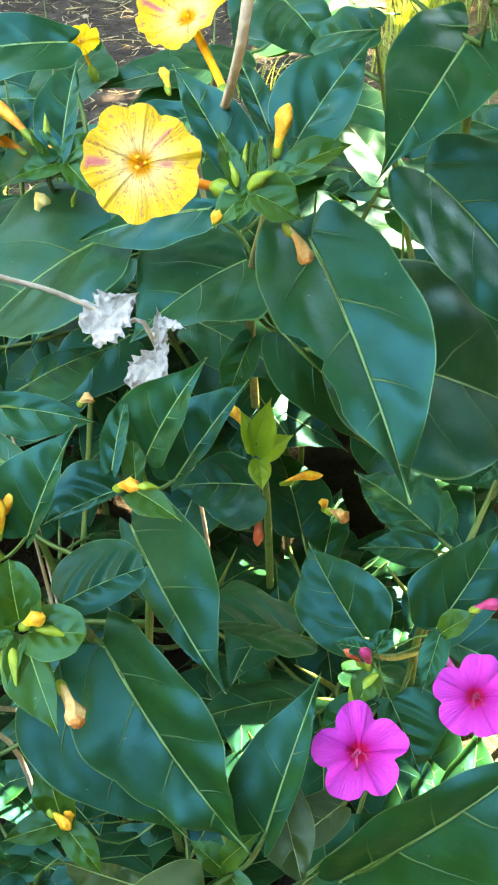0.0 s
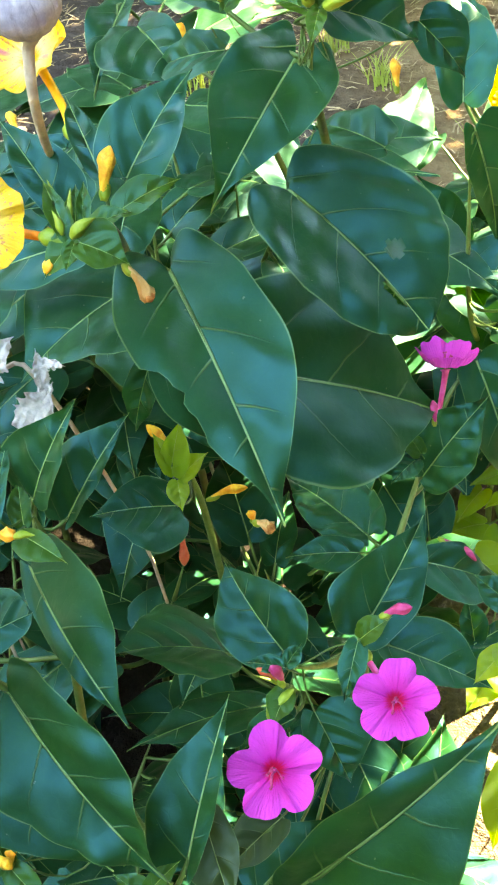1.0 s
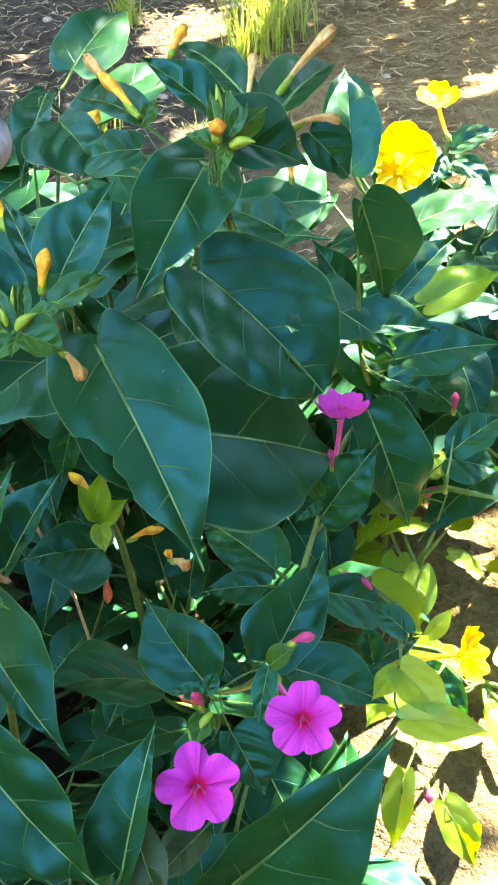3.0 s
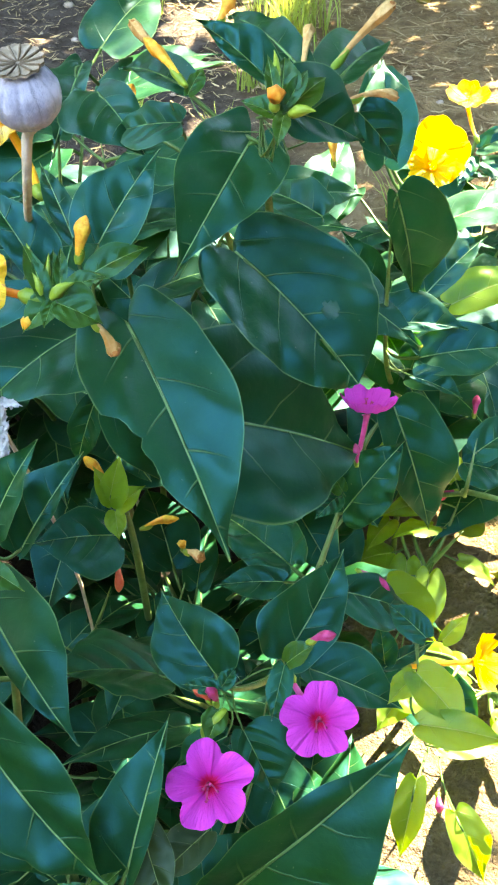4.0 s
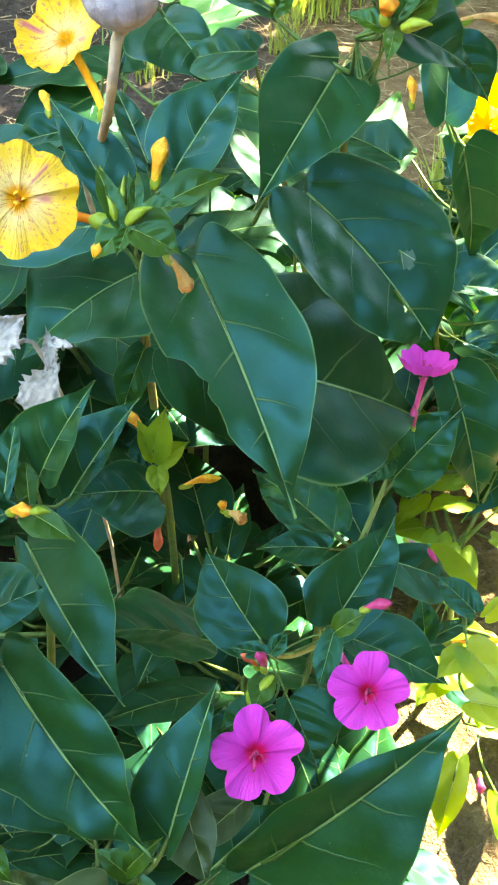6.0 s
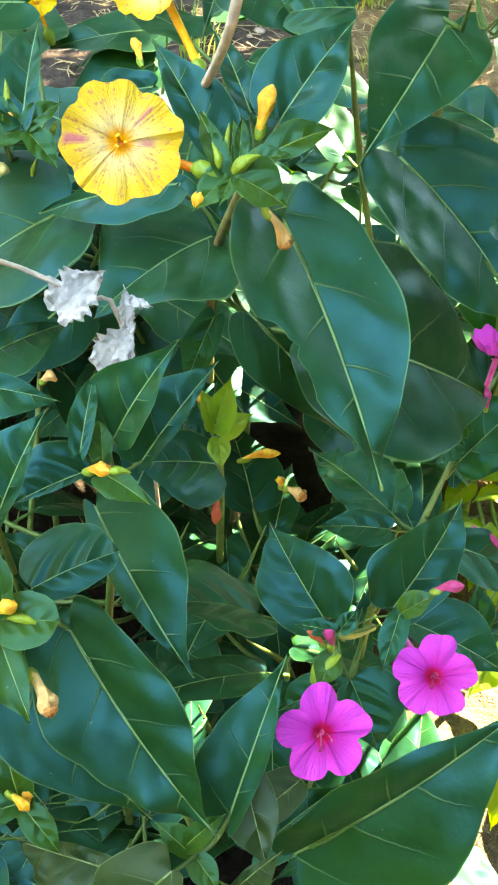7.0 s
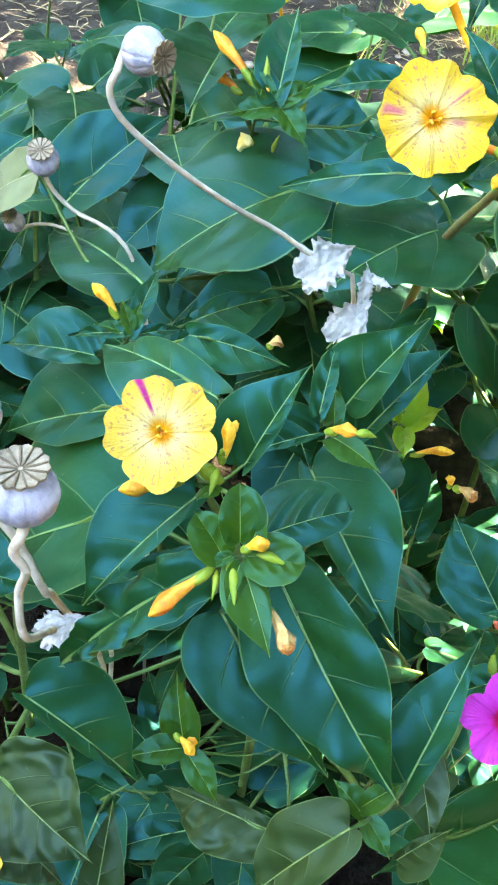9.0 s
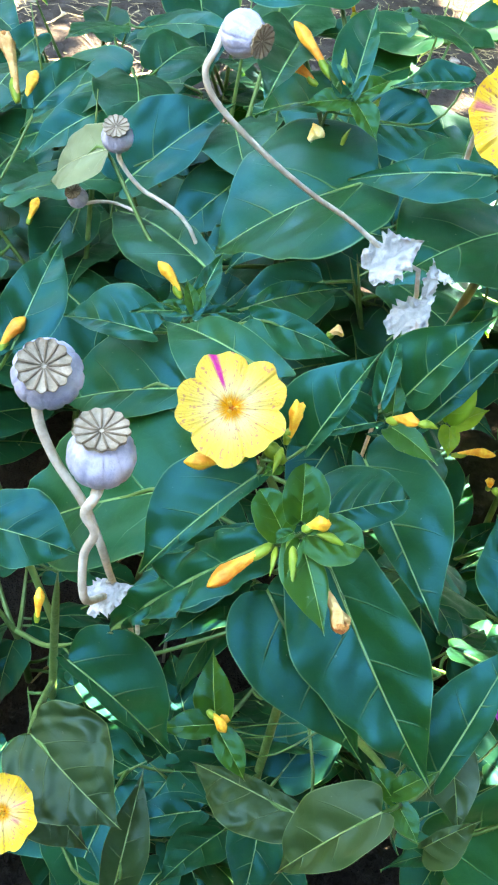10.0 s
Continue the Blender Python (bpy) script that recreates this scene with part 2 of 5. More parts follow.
def soil_material():
    k = Net("soil")
    p = k.coords()
    big = k.ramp(k.noise(3.0, 5.0, 0.6, p), 0.35, 0.68)
    mid = k.ramp(k.noise(24.0, 6.0, 0.68, p), 0.30, 0.70)
    grit = k.noise(160.0, 4.0, 0.7, p)
    colour = k.mix(big, (0.10, 0.068, 0.038), (0.20, 0.145, 0.08))
    colour = k.mix(k.math("MULTIPLY", mid, 0.55), colour, (0.30, 0.225, 0.125))
    colour = k.mix(k.ramp(grit, 0.58, 0.75, 0.0, 0.5), colour, (0.42, 0.34, 0.22))
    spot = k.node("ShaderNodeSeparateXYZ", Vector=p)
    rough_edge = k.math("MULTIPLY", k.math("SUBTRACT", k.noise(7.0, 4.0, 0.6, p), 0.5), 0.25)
    # shade between the bed's plants, put into the soil colour as near-black
    bed_shade = k.math("MULTIPLY", k.ramp(k.math("ADD", spot.outputs[1], rough_edge), 0.98, 0.84), k.ramp(k.math("ADD", spot.outputs[0], rough_edge), 0.21, 0.14))
    # soil turns darker and greyer towards the left
    grey_left = k.ramp(k.math("ADD", spot.outputs[0], rough_edge), 0.45, 0.10, 0.0, 0.9)
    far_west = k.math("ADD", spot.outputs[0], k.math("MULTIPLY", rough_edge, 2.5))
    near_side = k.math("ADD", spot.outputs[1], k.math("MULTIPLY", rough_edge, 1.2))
    grey_left = k.math("MULTIPLY", grey_left, k.math("MULTIPLY", k.ramp(far_west, -1.6, -0.9), k.ramp(near_side, -0.12, 0.05)))
    bed_shade = k.math("MULTIPLY", bed_shade, k.math("MULTIPLY", k.ramp(far_west, -1.2, -0.8), k.ramp(near_side, -0.12, 0.05)))
    colour = k.mix(grey_left, colour, k.mix(mid, (0.022, 0.021, 0.024), (0.058, 0.054, 0.056)))
    shade_tone = k.mix(mid, (0.004, 0.0036, 0.003), (0.013, 0.011, 0.008))
    colour = k.mix(k.math("MULTIPLY", bed_shade, 0.92), colour, shade_tone)
    k.set(Base_Color=colour, Roughness=0.95, Specular_IOR_Level=0.08)
    k.bump(k.math("ADD", mid, k.math("MULTIPLY", grit, 0.6)), 0.9, 0.012)
    return k.mat


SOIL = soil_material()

# ---- mesh helpers ----


def part(name, mesh, material, parent, label="", at=None):
    """One mesh object under a thing or a part; at: its origin in the world."""
    mesh.name = name
    if material is not None:
        mesh.materials.append(material)
    ob = new(name, mesh)
    ob.parent = parent
    base = Vector((0, 0, 0))
    p = parent
    while p is not None:
        base += p.location
        p = p.parent
    ob.location = Vector(at) - base if at is not None else -base
    if label:
        tagged(ob, label)
    return ob


def thing(name, place, label, category, group="", kind=""):
    ob = new(name)
    ob.location = place
    ob.empty_display_size = 0.02
    return tagged(ob, label, category, group, kind)


def solid(verts, faces, uvs=None, smooth=True, rim=None):
    me = bpy.data.meshes.new("piece")
    me.from_pydata([tuple(v) for v in verts], [], faces)
    if uvs is not None:
        layer = me.uv_layers.new(name="UVMap")
        flat = np.array(uvs, dtype=float)[np.array([l.vertex_index for l in me.loops])]
        layer.data.foreach_set("uv", flat.ravel())
        if rim is not None:
            layer = me.uv_layers.new(name="Rim")
            flat = np.array(rim, dtype=float)[np.array([l.vertex_index for l in me.loops])]
            layer.data.foreach_set("uv", flat.ravel())
    if smooth:
        me.polygons.foreach_set("use_smooth", [True] * len(me.polygons))
    me.update()
    return me


def spline(points, n):
    """Points on a smooth curve through the given ones."""
    p = [Vector(q) for q in points]
    p = [p[0] * 2 - p[1]] + p + [p[-1] * 2 - p[-2]]
    out = []
    spans = len(p) - 3
    for i in range(n):
        x = i / (n - 1) * spans
        s = min(int(x), spans - 1)
        f = x - s
        a, b, c, d = p[s:s + 4]
        out.append(0.5 * ((2 * b) + (c - a) * f + (2 * a - 5 * b + 4 * c - d) * f * f + (3 * b - 3 * c + d - a) * f ** 3))
    return out


def sweep(points, radii, sides=8, steps=None, origin=None):
    """A round tube along a smooth curve, closed at both ends; radii: as many as wanted, spread evenly."""
    pts = spline(points, steps or max(6, 5 * len(points)))
    o = Vector(origin) if origin is not None else Vector((0, 0, 0))
    n = len(pts)
    verts, faces = [], []
    up = Vector((0.31, 0.17, 0.93))
    for i, p in enumerate(pts):
        d = (pts[min(i + 1, n - 1)] - pts[max(i - 1, 0)]).normalized()
        a = d.cross(up).normalized()
        b = d.cross(a)
        up = -b if abs(d.dot(up)) > 0.98 else up
        x = i / (n - 1) * (len(radii) - 1)
        j = min(int(x), len(radii) - 2)
        r = radii[j] + (radii[j + 1] - radii[j]) * (x - j)
        for k in range(sides):
            t = 2 * math.pi * k / sides
            verts.append(p - o + a * (r * math.cos(t)) + b * (r * math.sin(t)))
    for i in range(n - 1):
        for k in range(sides):
            k2 = (k + 1) % sides
            faces.append((i * sides + k, i * sides + k2, (i + 1) * sides + k2, (i + 1) * sides + k))
    faces.append(tuple(reversed(range(sides))))
    faces.append(tuple((n - 1) * sides + k for k in range(sides)))
    return solid(verts, faces)


def frame_of(n, along=None):
    n = Vector(n).normalized()
    a = Vector(along) if along is not None else Vector((0.12, 0.2, 1.0))
    a = (a - n * a.dot(n))
    a = a.normalized() if a.length > 1e-5 else n.orthogonal().normalized()
    return a, n.cross(a), n


# ---- ground ----
def height_at(x, y):
    q = Vector((x, y, 0.0))
    return 0.018 * noise.noise(q * 3.1) + 0.008 * noise.noise(q * 13.0) + 0.004 * noise.noise(q * 41.0)


def ground():
    bm = bmesh.new()
    lines = [-60, -20, -6, -3] + [-1.6 + 0.02 * i for i in range(171)] + [2.6, 4, 8, 20, 60]
    rows = [-60, -20, -6, -3, -1] + [-0.4 + 0.02 * i for i in range(181)] + [4, 6, 10, 25, 60]
    grid = [[bm.verts.new((x, y, height_at(x, y) if abs(x) < 3 and -1 < y < 4 else 0.0)) for x in lines] for y in rows]
    for i in range(len(rows) - 1):
        for j in range(len(lines) - 1):
            bm.faces.new((grid[i][j], grid[i][j + 1], grid[i + 1][j + 1], grid[i + 1][j])).smooth = True
    me = bpy.data.meshes.new("ground")
    bm.to_mesh(me)
    bm.free()
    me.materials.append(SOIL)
    tagged(new("ground", me), "bare brown garden soil with straw and grit", "ground", kind="structure")


ground()

# ---- plants ----
STEMS = {}


def plant(label, *stems, material=None, group="flowering plants in the bed"):
    """A plant with its stems, each a run of points from the ground or from another stem to its tip."""
    base = Vector(stems[0][0])
    ob = thing("four_oclock_plant", base, label, "plant", group)
    STEMS[ob.name] = []
    for i, run in enumerate(stems):
        r = 0.0027 if i == 0 else 0.0020
        mesh = sweep(run, (r, r * 0.95, r * 0.85, r * 0.65, r * 0.12), 8, origin=base)
        part("stem" if i == 0 else "branch", mesh, material or STEM, ob, at=base)
        STEMS[ob.name] += spline(run, 24)
    return ob


def profile(u_max, cord, n, blunt=0.0):
    """One half of the outline from the notch at the stalk to the tip: along and across, across at most 1."""
    ctrl = [(0, 0), (-cord * 0.75, 0.20), (-cord * 0.95, 0.46), (-cord * 0.35 + u_max * 0.2, 0.78), (u_max, 1.0),
            (u_max + (1 - u_max) * 0.33, 0.83 + 0.12 * blunt), (u_max + (1 - u_max) * 0.62, 0.45 + 0.35 * blunt), (u_max + (1 - u_max) * 0.85, 0.12 + 0.41 * blunt), (1, 0)]
    return [(p.x, max(p.y, 0.0)) for p in spline([(a, b, 0) for a, b in ctrl], n)]


def leaf(owner, base, tip, up, left, right, u_left, u_right, cord=0.08, bulge=0.07, fold=0.36, curl=0.14, pucker=0.5,
         torn=(), ragged=0.0, holes=(), blunt=0.0, material=None, name="leaf", stalk=True, label="", fine=True):
    """A leaf blade with its stalk: base and tip of the midrib, the side it turns up, half widths as shares of its length."""
    base, tip = Vector(base), Vector(tip)
    axis = tip - base
    size = axis.length
    ax = axis.normalized()
    n = Vector(up)
    n = (n - ax * n.dot(ax)).normalized()
    side = n.cross(ax)
    key = Vector((base.x * 91.0, base.y * 83.0, base.z * 77.0))
    own = (base.x * 913.0 + base.y * 577.0) % 1.0
    rows, cols = (64, 20) if holes or torn or pucker > 0.8 else (46, 13) if fine else (28, 8)
    verts, uvs, faces, rims = [], [], [], []
    halves = {1: profile(u_left, cord, rows, blunt), -1: profile(u_right, cord, rows, blunt)}
    for i in range(rows):
        for j in range(-cols, cols + 1):
            s = 1 if j >= 0 else -1
            eu, ev = halves[s][i]
            ev *= left if s > 0 else right
            k = abs(j) / cols
            mu = max(eu, 0.0) if i else 0.0
            mu = mu * 0.82 + 0.18 * i / (rows - 1) if 0 < i < rows - 1 else mu
            u = mu + (eu - mu) * k
            v = ev * k
            if torn and s < 0 and i > 2:
                cut = sum(d * max(0.0, 1 - abs(eu - c) / h) ** 0.6 for c, d, h in torn)
                v *= 1.0 - k * cut
            if ragged:
                v *= 1.0 + ragged * k * (noise.noise(Vector((u * 14.0, s * 5.0, 9.0)) + key) - 0.25)
            rim = noise.noise(Vector((u * 4.0, s * 7.0, 0.5)) + key)
            v *= 1.0 + 0.05 * k * rim
            z = bulge * 4 * u * (1 - u) if u > 0 else bulge * 2 * u
            z += fold * v - curl * v * v * 3.0
            z += 0.055 * k * k * noise.noise(Vector((u * 3.2, s * 3.0, 2.2)) + key)
            start = (u - 0.62 * v - 1.1 * v * v) * (2.7 + 1.3 * own) + 0.2 * s + own
            z += pucker * 0.015 * min(1.0, size / 0.07) * k ** 0.5 * (1 - 0.55 * k) * (2.2 * abs(math.cos(math.pi * (start + 0.05))) ** 0.8 - 1.2)
            z += 0.05 * k * noise.noise(Vector((u * 4.5, v * 7.0 * s, 6.1)) + key)
            if pucker > 1.8:
                z += 0.030 * pucker * k * noise.noise(Vector((u * 11.0, v * 11.0 * s, 0.7)) + key)
            verts.append((ax * u + side * (v * s) + n * z) * size)
            uvs.append((u, v * s))
            rims.append((k, own))
    w = 2 * cols + 1
    for i in range(rows - 1):
        for j in range(w - 1):
            hu, hv = uvs[i * w + j]
            if not any(((hu - a) / c) ** 2 + ((hv - b) / d) ** 2 < 1.0 + 0.5 * noise.noise(Vector((hu * 60.0, hv * 60.0, 1.0))) for a, b, c, d in holes):
                faces.append((i * w + j, i * w + j + 1, (i + 1) * w + j + 1, (i + 1) * w + j))
    me = solid(verts, faces, uvs, rim=rims)
    me.materials.append(material or LEAF)
    ob = part(name, me, None, owner, label, at=base)
    # the stalk and the underside of the midrib
    runs = [base - n * 0.0009 + (ax * u + n * (bulge * 4 * u * (1 - u))) * size for u in (0.9, 0.6, 0.3, 0.06)]
    if stalk:
        near = min(STEMS[owner.name], key=lambda p: (p - base).length + max(0.0, p.z - base.z) * 1.5)
        gap = (near - base).length
        runs += [base.lerp(near, 0.4) - ax * min(0.01, gap * 0.15) - Vector((0, 0, gap * (0.10 if gap < 0.04 else 0.22))), near]
    else:
        runs += [base - ax * 0.004]
    r = min(0.0011, size * 0.014)
    part("midrib", sweep(runs, (r * 0.35, r * 0.8, r, r * 1.15, r * 1.15), 6, 20, origin=base), STALK, ob, at=base)
    return ob


def trumpet(owner, centre, facing, radius, petal, tube, calyx, turn=0.0, lobes=0.17, cup=0.12, label="", along=None, skew=0.0, notch=0.07, ruffle=1.0):
    """An open flower: a five-lobed limb, the tube behind it down to its green calyx, and the stamens."""
    c = Vector(centre)
    a, b, n = frame_of(facing, along)
    ob = None
    rings, segs = 12, 80
    verts, uvs, faces = [], [], []
    key = Vector((c.x * 70, c.y * 70, c.z * 70))
    for i in range(rings):
        f = i / (rings - 1)
        r = 0.05 + 0.95 * f ** 0.85
        for k in range(segs + 1):
            t = 2 * math.pi * k / segs
            wave = abs(math.cos(2.5 * (t - turn)))
            edge = 1 - lobes * (1 - wave ** 0.5) - notch * max(0.0, (wave - 0.86) / 0.14) ** 1.5
            edge *= 1 + 0.13 * noise.noise(Vector((math.cos(t) * 1.7, math.sin(t) * 1.7, 0.3)) + key)
            rr = radius * (r + (edge - 1) * r * f * 1.0)
            z = -0.22 * (max(0.0, 0.34 - r) / 0.34) ** 1.3 + cup * (r - 0.4) ** 2 * 1.5
            z += 0.17 * ruffle * f * f * noise.noise(Vector((math.cos(t) * 2.6, math.sin(t) * 2.6, 1.9)) + key) - 0.17 * f * (1 - wave ** 0.5) * r - 0.03 * f * max(0.0, (wave - 0.8) / 0.2)
            z += 0.085 * f * abs(math.sin(5 * (t - turn))) ** 0.7
            z += 0.05 * ruffle * f ** 3 * noise.noise(Vector((math.cos(t) * 7.0, math.sin(t) * 7.0, 4.4)) + key)
            z += skew * r * math.sin(t - turn)
            verts.append((a * math.cos(t) + b * math.sin(t)) * rr + n * (z * radius))
            uvs.append((r, k / segs))
    w = segs + 1
    for i in range(rings - 1):
        for k in range(segs):
            faces.append((i * w + k, i * w + k + 1, (i + 1) * w + k + 1, (i + 1) * w + k))
    me = solid(verts, faces, uvs)
    ob = part("flower", me, petal, owner, label, at=c)
    e = Vector(calyx)
    neck = c - n * (0.36 * radius)
    mid = neck.lerp(e, 0.5) - n * (0.12 * (e - neck).length)
    part("tube", sweep([c - n * (0.20 * radius), neck, mid, e], (radius * 0.17, radius * 0.10, radius * 0.085, radius * 0.075), 10, 14, origin=c), tube, ob, at=c)
    d = (e - mid).normalized()
    part("calyx", sweep([e - d * 0.004, e, e + d * 0.005], (0.0012, 0.0030, 0.0026, 0.0014), 8, 8, origin=c), BUD_GREEN, ob, at=c)
    for i in range(5):
        t = turn + i * 2.2
        o = (a * math.cos(t) + b * math.sin(t)) * radius * 0.10
        if petal is not MAGENTA:
            tip = c + n * (radius * 0.02) + o * 0.9
            part("stamen", sweep([c - n * (0.25 * radius) + o * 0.3, c - n * 0.05 * radius + o * 0.7, tip, tip + n * 0.0006], (0.0003, 0.0004, 0.0004, 0.0005), 6, 10, origin=c), ANTHER, ob, at=c)
            continue
        low = Vector((0.04 * math.sin(i * 1.7), 0, -0.20 - 0.08 * math.sin(i * 2.6))) * radius
        low -= n * low.dot(n)
        tip = c + n * (radius * (0.22 + 0.06 * math.sin(i * 2.1))) + o * 1.6 + low
        part("stamen", sweep([c - n * (0.25 * radius) + o * 0.3, c + n * 0.22 * radius + o, tip, tip + (tip - c).normalized() * 0.0008], (0.00028, 0.00026, 0.00026, 0.0007), 6, 10, origin=c),
             BUD_PINK, ob, at=c)
    return ob


def bud(owner, foot, tip, radius, material, calyx=True, bend=0.08, label="", name="bud", tip_material=None):
    """A closed or withered flower: a spindle with twisted folds, a calyx at its foot."""
    p, q = Vector(foot), Vector(tip)
    d = q - p
    a, b, n = frame_of(d.normalized())
    size = d.length
    verts, faces = [], []
    rings, segs = 14, 15
    slim, dry = material is BUD_GREEN, material is WITHERED
    for i in range(rings):
        f = i / (rings - 1)
        r = radius * (0.30 + 0.42 * math.sin(math.pi * 0.5 * min(1.0, f / 0.35)) if f < 0.35 else 0.72 * (1 - (f - 0.35) / 0.66) ** 0.85) if slim else radius * (0.42 + 0.5 * min(1.0, f / 0.86) ** 3 if f < 0.86 else 0.92 - 1.6 * (f - 0.86)) if dry else radius * (0.36 + 0.56 * (f / 0.68) ** 1.7 if f < 0.68 else 0.92 * max(0.0, 1 - ((f - 0.68) / 0.33) ** 1.8) ** 0.85 + 0.02)
        centre = d * f + a * (bend * size * 4 * f * (1 - f))
        for k in range(segs):
            t = 2 * math.pi * k / segs + 1.6 * f
            rr = r * (1 + (0.34 if dry else 0.20) * f * math.cos(5 * t - 8.0 * f) + (0.22 * f * noise.noise(p * 300 + Vector((math.cos(t) * 2, math.sin(t) * 2, f * 4))) if dry else 0.0))
            verts.append(centre + (a * math.cos(t) + b * math.sin(t)) * rr)
    for i in range(rings - 1):
        for k in range(segs):
            k2 = (k + 1) % segs
            faces.append((i * segs + k, i * segs + k2, (i + 1) * segs + k2, (i + 1) * segs + k))
    faces.append(tuple(reversed(range(segs))))
    faces.append(tuple((rings - 1) * segs + k for k in range(segs)))
    ob = part(name, solid(verts, faces), material, owner, label, at=p)
    if tip_material:
        lumps, lf = [], []
        for i in range(6):
            for k in range(10):
                t, s = 2 * math.pi * k / 10, math.pi * i / 5
                rr = radius * (0.85 + 0.3 * noise.noise(Vector((math.cos(t) * 2, math.sin(t) * 2, s)) + p * 90))
                lumps.append(d * 0.97 + (a * math.cos(t) * math.sin(s) + b * math.sin(t) * math.sin(s) + n * math.cos(s) * 0.7) * rr)
        for i in range(5):
            for k in range(10):
                k2 = (k + 1) % 10
                lf.append((i * 10 + k, i * 10 + k2, i * 10 + 10 + k2, i * 10 + 10 + k))
        part("shrivelled_tip", solid(lumps, lf), tip_material, ob, at=p)
    if calyx:
        part("calyx", sweep([p - d * 0.06, p + d * 0.06, p + d * 0.20, p + d * 0.30 + a * (bend * size * 0.8)], (radius * 0.35, radius * 0.62, radius * 0.64, radius * 0.48), 8, 8, origin=p), BUD_GREEN, ob, at=p)
    return ob

# ---- the plants that stand nearest ----
central = plant("four o'clock plant with dark green leaves and a pale yellow flower",
                [(0.05, 0.58, 0), (0.047, 0.55, 0.2), (0.046, 0.45, 0.38), (0.054, 0.375, 0.462), (0.058, 0.335, 0.495)], material=STEM_RED)
upper = plant("tall four o'clock plant with withered flowers at its top",
              [(0.17, 0.60, 0), (0.165, 0.585, 0.22), (0.145, 0.50, 0.38), (0.128, 0.415, 0.485), (0.12, 0.36, 0.54)],
              [(0.16, 0.57, 0.25), (0.12, 0.53, 0.40), (0.09, 0.43, 0.52)])
left_rear = plant("four o'clock plant with broad bluish green leaves and buds",
                  [(-0.07, 0.50, 0), (-0.07, 0.45, 0.2), (-0.085, 0.40, 0.365)],
                  [(-0.07, 0.49, 0.12), (-0.06, 0.56, 0.26), (-0.05, 0.50, 0.38), (-0.04, 0.44, 0.46)])
left_front = plant("four o'clock plant with a striped yellow flower and many buds",
                   [(0.01, 0.36, 0), (0.005, 0.33, 0.2), (-0.003, 0.28, 0.34), (-0.008, 0.252, 0.392)],
                   [(0.004, 0.32, 0.24), (0.012, 0.325, 0.35), (0.013, 0.318, 0.393)],
                   [(-0.002, 0.285, 0.32), (-0.022, 0.272, 0.375), (-0.032, 0.266, 0.398)],
                   [(0.005, 0.33, 0.2), (0.04, 0.26, 0.26), (0.05, 0.225, 0.285)])
left_edge = plant("low four o'clock plant with large greyish green leaves",
                  [(-0.13, 0.38, 0), (-0.12, 0.34, 0.18), (-0.105, 0.29, 0.285)],
                  [(-0.12, 0.34, 0.18), (-0.17, 0.36, 0.3), (-0.19, 0.42, 0.38)],
                  [(-0.125, 0.36, 0.10), (-0.115, 0.30, 0.16), (-0.105, 0.255, 0.205)])
magenta = plant("four o'clock plant with three open magenta flowers",
                [(0.15, 0.44, 0), (0.138, 0.40, 0.2), (0.132, 0.345, 0.28)],
                [(0.138, 0.39, 0.22), (0.158, 0.41, 0.27), (0.178, 0.436, 0.318)],
                [(0.136, 0.38, 0.22), (0.115, 0.335, 0.27), (0.101, 0.315, 0.296)])
right_rear = plant("sunlit four o'clock plant with a bright yellow flower",
                   [(0.27, 0.66, 0), (0.26, 0.64, 0.2), (0.25, 0.63, 0.38)],
                   [(0.26, 0.64, 0.2), (0.22, 0.56, 0.3), (0.208, 0.535, 0.42)],
                   [(0.265, 0.645, 0.1), (0.275, 0.54, 0.2), (0.2578, 0.4793, 0.2578), (0.2666, 0.4990, 0.2832)],
                   [(0.268, 0.51, 0.23), (0.275, 0.47, 0.259), (0.2880, 0.4590, 0.2632)])
right_front = plant("low sunlit four o'clock plant, sunlight put into its yellowish green leaf colour",
                    [(0.25, 0.50, 0), (0.24, 0.47, 0.12), (0.222, 0.44, 0.20)],
                    [(0.24, 0.47, 0.12), (0.25, 0.42, 0.17), (0.24, 0.40, 0.175)],
                    [(0.222, 0.44, 0.20), (0.21, 0.39, 0.245), (0.197, 0.335, 0.272)])
centre_rear = plant("small four o'clock plant with yellow green shoots under taller leaves",
                    [(0.06, 0.53, 0), (0.055, 0.48, 0.22), (0.05, 0.445, 0.31)])

# ---- their leaves ----
leaf(central, (0.0704, 0.3590, 0.4622), (0.1040, 0.2860, 0.4077), (0.14, -0.55, 0.82), 0.266, 0.268, 0.36, 0.19, cord=0.13, torn=((0.4, 0.28, 0.05), (0.48, 0.34, 0.05), (0.56, 0.24, 0.05), (0.62, 0.14, 0.03)), pucker=1.0)
leaf(central, (0.0648, 0.3365, 0.5079), (0.0863, 0.3595, 0.5304), (-0.08, -0.66, 0.75), 0.375, 0.287, 0.24, 0.24)
leaf(central, (0.0460, 0.3294, 0.5011), (0.0261, 0.3532, 0.5234), (0.09, -0.64, 0.76), 0.158, 0.290, 0.36, 0.20, fold=0.3)
leaf(central, (0.0562, 0.3416, 0.5076), (0.0437, 0.3742, 0.5208), (-0.06, -0.39, 0.92), 0.122, 0.139, 0.35, 0.25, fold=0.2)
leaf(central, (0.0628, 0.3253, 0.5032), (0.0810, 0.3342, 0.5074), (0.07, -0.54, 0.84), 0.292, 0.229, 0.36, 0.36, material=YOUNG)
leaf(central, (0.0535, 0.3062, 0.5040), (0.0667, 0.3037, 0.4973), (0.26, -0.62, 0.74), 0.600, 0.415, 0.22, 0.36, material=YOUNG)
